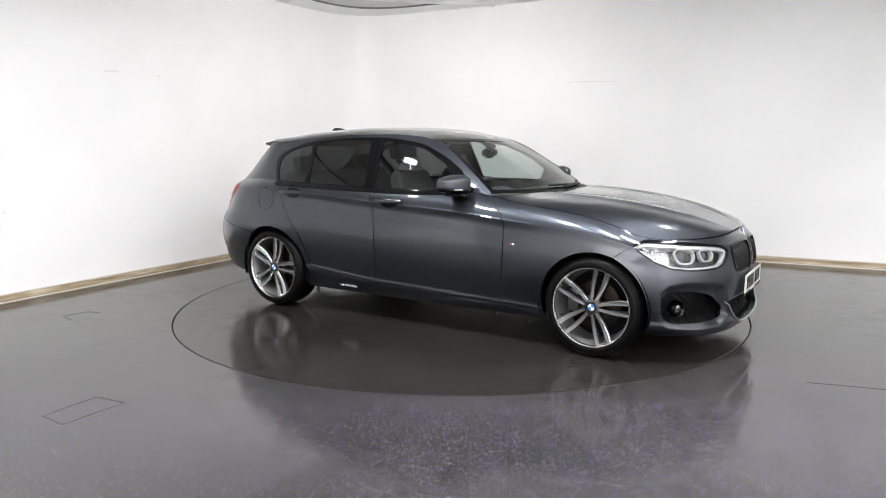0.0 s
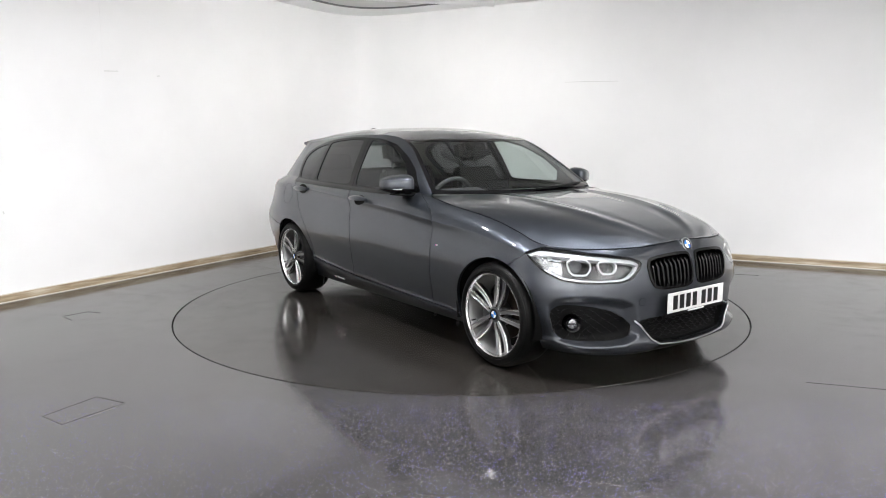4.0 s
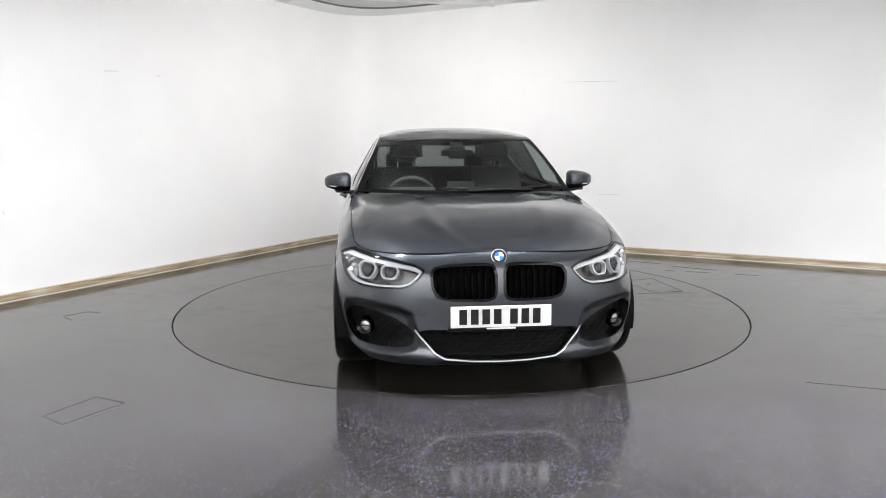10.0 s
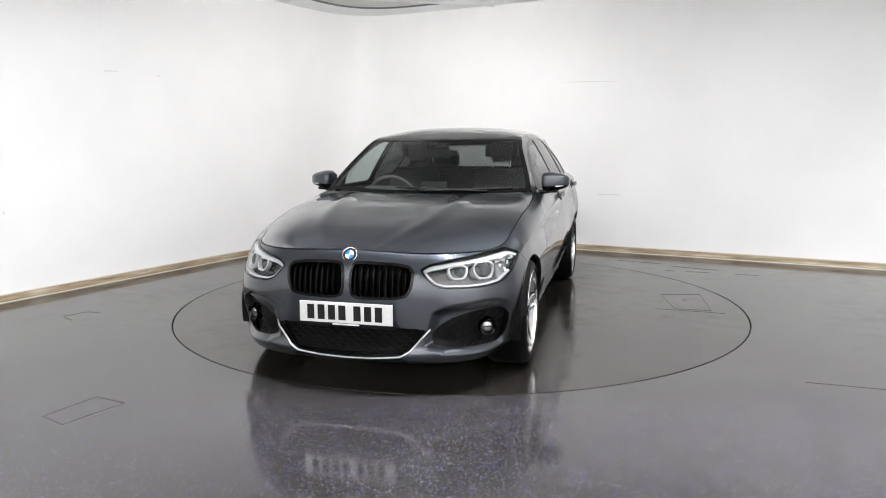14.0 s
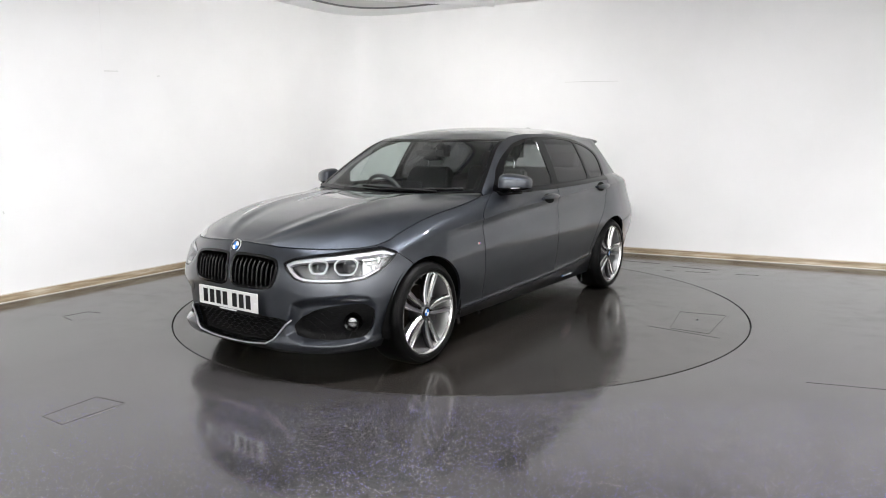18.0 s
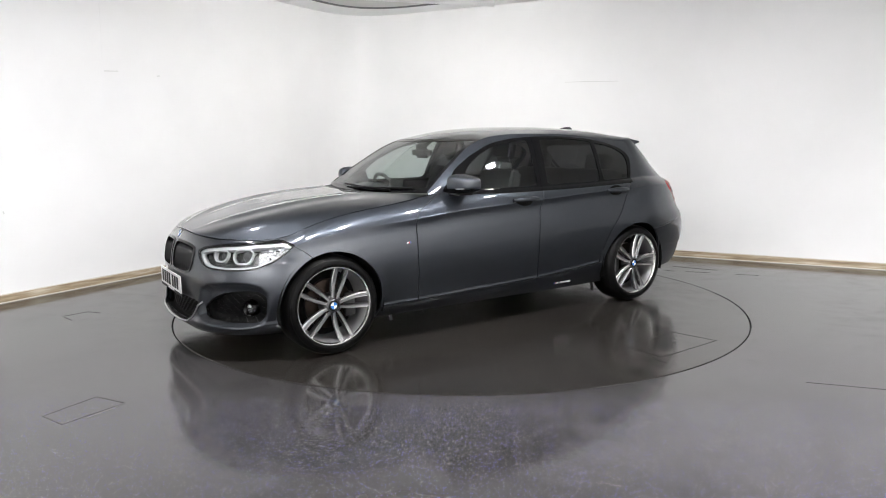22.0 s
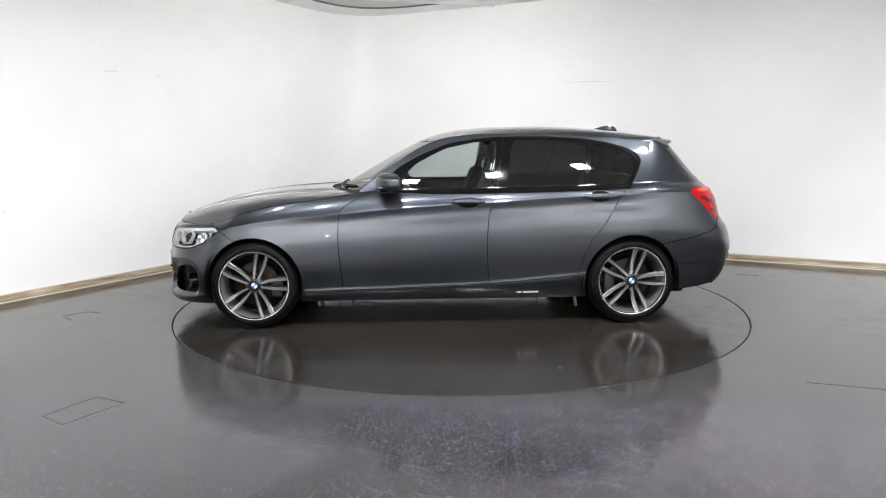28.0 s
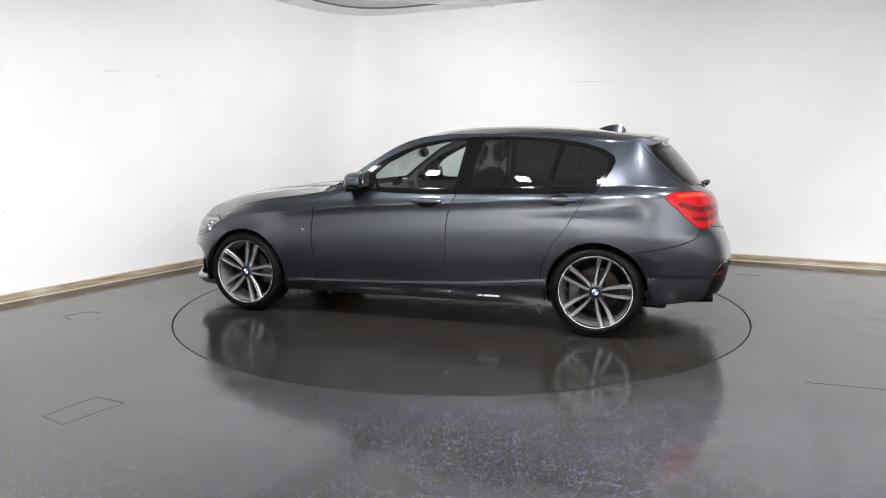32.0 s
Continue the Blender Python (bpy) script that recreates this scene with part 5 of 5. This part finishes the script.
lip_line = [(-.436, .349), (-.338, .236), (-.287, .208), (-.15, .196), (0, .192), (.15, .196), (.287, .208), (.338, .236), (.436, .349)]
lip_y = np.concatenate([np.linspace(a[0], b[0], 10)[:-1] for a, b in zip(lip_line, lip_line[1:])] + [[lip_line[-1][0]]])
lip_z = np.interp(lip_y, [q[0] for q in lip_line], [q[1] for q in lip_line])
bm = bmesh.new()
add_tube(bm, [(front_x(abs(a), b) + .004, a, b) for a, b in zip(lip_y, lip_z)], .0048, 8)
bmesh.ops.recalc_face_normals(bm, faces=list(bm.faces))
part("lower_lip", bm, M_SATIN, low, "satin silver lip under the grille", smooth=60)

# round tow eye cover beside the grille
cover_d = np.where((s > .6) | (s < .02), -9, .020 - np.hypot(y - .402, z - .452))
sheet_part("tow_eye_cover", K, [cover_d], M_PAINT, car, (-1,), .006, .0012)
sheet_part("tow_eye_seam", K, [cover_d + .0022, -cover_d], M_DARK, car, (-1,), .002, .0006)

# number plate: plain bars for its characters
plate = new("number_plate")
plate.parent = car
plate["label"] = "white number plate with black bars"
pm = Matrix.Translation((2.108, 0, .431)) @ Matrix(((0, 0, 1, 0), (1, 0, 0, 0), (0, 1, 0, 0), (0, 0, 0, 1)))
bm = bmesh.new()
add_box(bm, (.520, .111, .006), pm, .002)
part("plate_face", bm, M_WHITE, plate)
for i, xx in enumerate((-.196, -.137, -.078, -.019, .065, .124, .183)):
    bm = bmesh.new()
    add_box(bm, (.040, .079, .002), pm @ pose(xx, 0, .004), .0006, 1)
    part("character_bar", bm, M_INK, plate)
bm = bmesh.new()
add_box(bm, (.55, .02, .012), pm @ pose(0, -.066, -.006), .003)
part("plate_holder", bm, M_PLASTIC, plate)
for e in (-1, 1):
    bm = bmesh.new()
    add_cyl(bm, .006, .003, pm @ pose(e * .238, -.002, .0035), 12)
    part("screw_cap", bm, M_WHITEINK, plate)
bm = bmesh.new()
add_box(bm, (.15, .008, .002), pm @ pose(0, -.062, .001))
part("holder_bar", bm, M_WHITEINK, plate)

# bonnet roundel
bm = bmesh.new()
rm = Matrix.Translation((2.030, 0, .727)) @ pose(0, 0, 0, 0, 62, 0)
add_lathe(bm, [(.041, -.006), (.041, .003), (.039, .0045), (.037, .004), (.0365, .002)], rm, 36)
bmesh.ops.recalc_face_normals(bm, faces=list(bm.faces))
badge = part("roundel", bm, M_CHROME, car, "round blue and white bonnet emblem", smooth=50)
bm = bmesh.new()
add_lathe(bm, [(.024, .0048), (.0366, .004), (.0366, 0)], rm, 36)
bmesh.ops.recalc_face_normals(bm, faces=list(bm.faces))
part("outer_band", bm, M_INK, badge)
for q, mt in ((0, M_BLUE), (1, M_WHITEINK), (2, M_BLUE), (3, M_WHITEINK)):
    bm = bmesh.new()
    ring_ = [bm.verts.new(rm @ Vector((0, 0, .006)))] + [bm.verts.new(rm @ Vector((.024 * math.cos(math.pi / 2 * (q + i / 6)), .024 * math.sin(math.pi / 2 * (q + i / 6)), .005))) for i in range(7)]
    for i in range(1, 7):
        bm.faces.new((ring_[0], ring_[i], ring_[i + 1]))
    part("quarter", bm, mt, badge)

for sg, word in SIDES:
    # door handles
    for hx, hz, own in ((-.165, .884, "front_door"), (-1.095, .921, "rear_door")):
        p, n = side_place(hx, hz)
        m = facing(p, n, sg)
        hnd = new("door_handle")
        hnd.parent = car
        bm = bmesh.new()
        ring_ = []
        for i in range(15):
            t = i / 14 * 2 - 1
            xx, out = t * .116, .026 + .014 * (1 - t * t)
            w = .0205 * (1 - .5 * abs(t) ** 3)
            ring_.append([bm.verts.new(m @ Vector((xx, w * math.cos(k * math.pi / 4), out + .010 * math.sin(k * math.pi / 4)))) for k in range(8)])
        for a_, b_ in zip(ring_, ring_[1:]):
            for k in range(8):
                bm.faces.new((a_[k], a_[(k + 1) % 8], b_[(k + 1) % 8], b_[k]))
        bm.faces.new(ring_[0])
        bm.faces.new(ring_[-1])
        for e in (-1, 1):
            add_box(bm, (.022, .020, .03), m @ pose(e * .092, 0, .008), .006)
        bmesh.ops.recalc_face_normals(bm, faces=list(bm.faces))
        part("grip", bm, M_PAINT, hnd, smooth=50)
        # handle recess as an almost flat disc, its shade put into the colour
        bm = bmesh.new()
        cup = []
        for j, (k, dz) in enumerate(((1.0, .0015), (.8, .0022), (.4, .0026), (.02, .0028))):
            cup.append([bm.verts.new(m @ Vector((.074 * k * math.cos(2 * math.pi * i / 28), .040 * k * math.sin(2 * math.pi * i / 28), dz))) for i in range(28)])
        for a_, b_ in zip(cup, cup[1:]):
            for i in range(28):
                bm.faces.new((a_[i], a_[(i + 1) % 28], b_[(i + 1) % 28], b_[i]))
        bmesh.ops.recalc_face_normals(bm, faces=list(bm.faces))
        part("cup", bm, M_DARK, hnd, "handle cup with its shade painted near-black")
    # wing badge and skirt stripe as plain shapes
    p, n = side_place(.818, .664)
    m = facing(p, n, sg)
    for i, mt in enumerate((M_BLUE, M_RED, M_CHROME)):
        bm2 = bmesh.new()
        add_box(bm2, (.004 if i < 2 else .013, .010, .003), m @ pose(sg * -1 * (-.014 + i * .006 + (.008 if i == 2 else 0)), 0, .0015))
        part("wing_badge", bm2, mt, car)
    p, n = side_place(-.60, .232)
    m = facing(p, n, sg)
    for xx, w, mt in ((-.088, .006, M_BLUE), (-.080, .006, M_RED), (-.060, .028, M_WHITEINK), (.022, .11, M_WHITEINK)):
        bm = bmesh.new()
        add_box(bm, (w, .015, .0016), m @ pose(xx, 0, .002))
        part("skirt_lettering_bar", bm, mt, car)
    # brackets under the sill
    for x0, z0, h in ((-.955, .150, .075), (.905, .165, .05), (.66, .172, .03)):
        bm = bmesh.new()
        add_box(bm, (.022, .012, h), pose(x0, .775 * sg, z0, 0, 12, 0), .003)
        add_box(bm, (.05, .02, .012), pose(x0 + .012, .775 * sg, z0 + h / 2), .003)
        part("sill_bracket", bm, M_LAMPGREY, car, "grey metal bracket under the sill")
    # mirror
    mir = new("door_mirror")
    mir.parent = car
    mir["label"] = "grey door mirror with black foot"
    bm = bmesh.new()
    q = bmesh.new()
    bmesh.ops.create_cube(q, size=1.0)
    bmesh.ops.subdivide_edges(q, edges=list(q.edges), cuts=8, use_grid_fill=True)
    for w in q.verts:
        a_ = w.co * 2
        e = 4.2
        k = (abs(a_.x) ** e + abs(a_.y) ** e + abs(a_.z) ** e) ** (1 / e)
        u = a_ / max(k, 1e-6)
        out = (u.y + 1) / 2
        sx = .095 * (1 - .34 * out ** 2) * (1 if u.x > 0 else .75)
        sz = .072 * (1 - .44 * out ** 1.8) * (1 - .22 * max(u.x, 0) ** 2)
        w.co = Vector((u.x * sx - .05 * out ** 1.5, u.y * .096, u.z * sz))
    for f in q.faces:
        f.material_index = 1 if f.calc_center_median().z < -.030 else 0
    merge(bm, q, Matrix.Translation((.395, .892 * sg, 1.026)) @ Matrix.Diagonal((1, sg, 1, 1)))
    part("shell", bm, [M_PAINT, M_BLACK], mir, "grey shell with a black lower edge", smooth=60)
    bm = bmesh.new()
    add_box(bm, (.004, .135, .080), pose(.312, .880 * sg, 1.026, 0, 0, -sg * 14), .002)
    part("mirror_glass", bm, M_MIRROR, mir)
    bm = bmesh.new()
    pts = [(.462, .90 * sg, .996), (.432, .94 * sg, .998), (.378, .972 * sg, 1.002), (.335, .978 * sg, 1.004)]
    add_tube(bm, pts, .0065, 8, flat=.6)
    part("signal_strip", bm, M_LIGHTGUIDE, mir, smooth=50)
    bm = bmesh.new()
    add_box(bm, (.13, .13, .022), pose(.385, .850 * sg, .960, sg * 3, 0, -sg * 8), .010)
    add_box(bm, (.085, .12, .030), pose(.405, .80 * sg, .955, sg * 6, 0, 0), .012)
    part("foot", bm, M_BLACK, mir, smooth=50)
    # wiper
    bm = bmesh.new()
    pts = []
    for i in range(12):
        t = i / 11
        a_ = (.02 + .82 * t) if sg > 0 else (.62 - .85 * t)
        k_ = .02 + .05 * t
        q = scr_base(np.array([abs(a_)]))[0] * (1 - k_) + scr_top(np.array([abs(a_)]))[0] * k_
        pts.append((q[0] + .012, math.copysign(q[1], a_), q[2] + .012))
    add_tube(bm, pts, .008, 6)
    part("wiper", bm, M_PLASTIC, car, "black windscreen wiper")

# fuel cap on the car's right flank
sheet_part("fuel_cap", K, [-cap_d - .002, -f_c - GAP], M_PAINT, car, (-1,), .01)

# rear wiper
bm = bmesh.new()
add_tube(bm, [(-2.035, .0, 1.005), (-2.055, .05, 1.015), (-2.030, .16, 1.020), (-2.005, .30, 1.018)], .010, 8)
add_cyl(bm, .022, .03, pose(-2.045, 0, 1.0, 0, 50, 0), 16)
part("rear_wiper", bm, M_PLASTIC, tailgate, "black rear wiper", smooth=50)

# spoiler and aerial
bm = bmesh.new()
rows = []
for i in range(25):
    t = i / 12 - 1
    yy = .560 * t
    k = 1 - t * t
    x0, x1 = -1.50 - .10 * k, -1.700 - .075 * k ** .7
    z0, z1 = 1.318 + .043 * k ** .8, 1.302 + .020 * k ** .7
    rows.append([bm.verts.new(q) for q in ((x0, yy, z0), ((x0 + x1) / 2, yy, (z0 + z1) / 2 + .008), (x1, yy, z1), (x1 + .004, yy, z1 - .014), ((x0 + x1) / 2 - .04, yy, (z0 + z1) / 2 - .035), (x0, yy, z0 - .03))])
for a_, b_ in zip(rows, rows[1:]):
    for k in range(6):
        bm.faces.new((a_[k], a_[(k + 1) % 6], b_[(k + 1) % 6], b_[k]))
bm.faces.new(rows[0])
bm.faces.new(rows[-1][::-1])
bmesh.ops.recalc_face_normals(bm, faces=list(bm.faces))
part("roof_spoiler", bm, M_PAINT, car, smooth=35)
bm = bmesh.new()
rows = []
for i in range(9):
    t = i / 8
    xx = -1.255 - .20 * t
    h = .048 * math.sin(math.pi * min(.5, t * .62)) * (1 if t < .86 else (1 - t) / .14 * .75 + .25)
    w = .030 * math.sin(math.pi * (.12 + .80 * t)) + .004
    zb = float(top_z(xx)) - .004
    rows.append([bm.verts.new((xx, w * c, zb + (h + .004) * k)) for c, k in ((-1, 0), (-.45, .6), (-.15, .95), (.15, .95), (.45, .6), (1, 0))])
for a_, b_ in zip(rows, rows[1:]):
    for k in range(5):
        bm.faces.new((a_[k], a_[k + 1], b_[k + 1], b_[k]))
bm.faces.new(rows[0])
bm.faces.new(rows[-1][::-1])
bmesh.ops.recalc_face_normals(bm, faces=list(bm.faces))
part("aerial_fin", bm, M_PAINT, car, smooth=50)


# ---- what moves ----
def motions():
    rows = [k for k in range(33)]
    spin = lambda t: Matrix.Rotation(turn(t), 4, "Z")
    walk(table, [(t, spin(t)) for t in rows])
    walk(car, [(t, spin(t) @ Matrix.Translation((.15397, -.05205, 0.0005))) for t in rows])


motions()
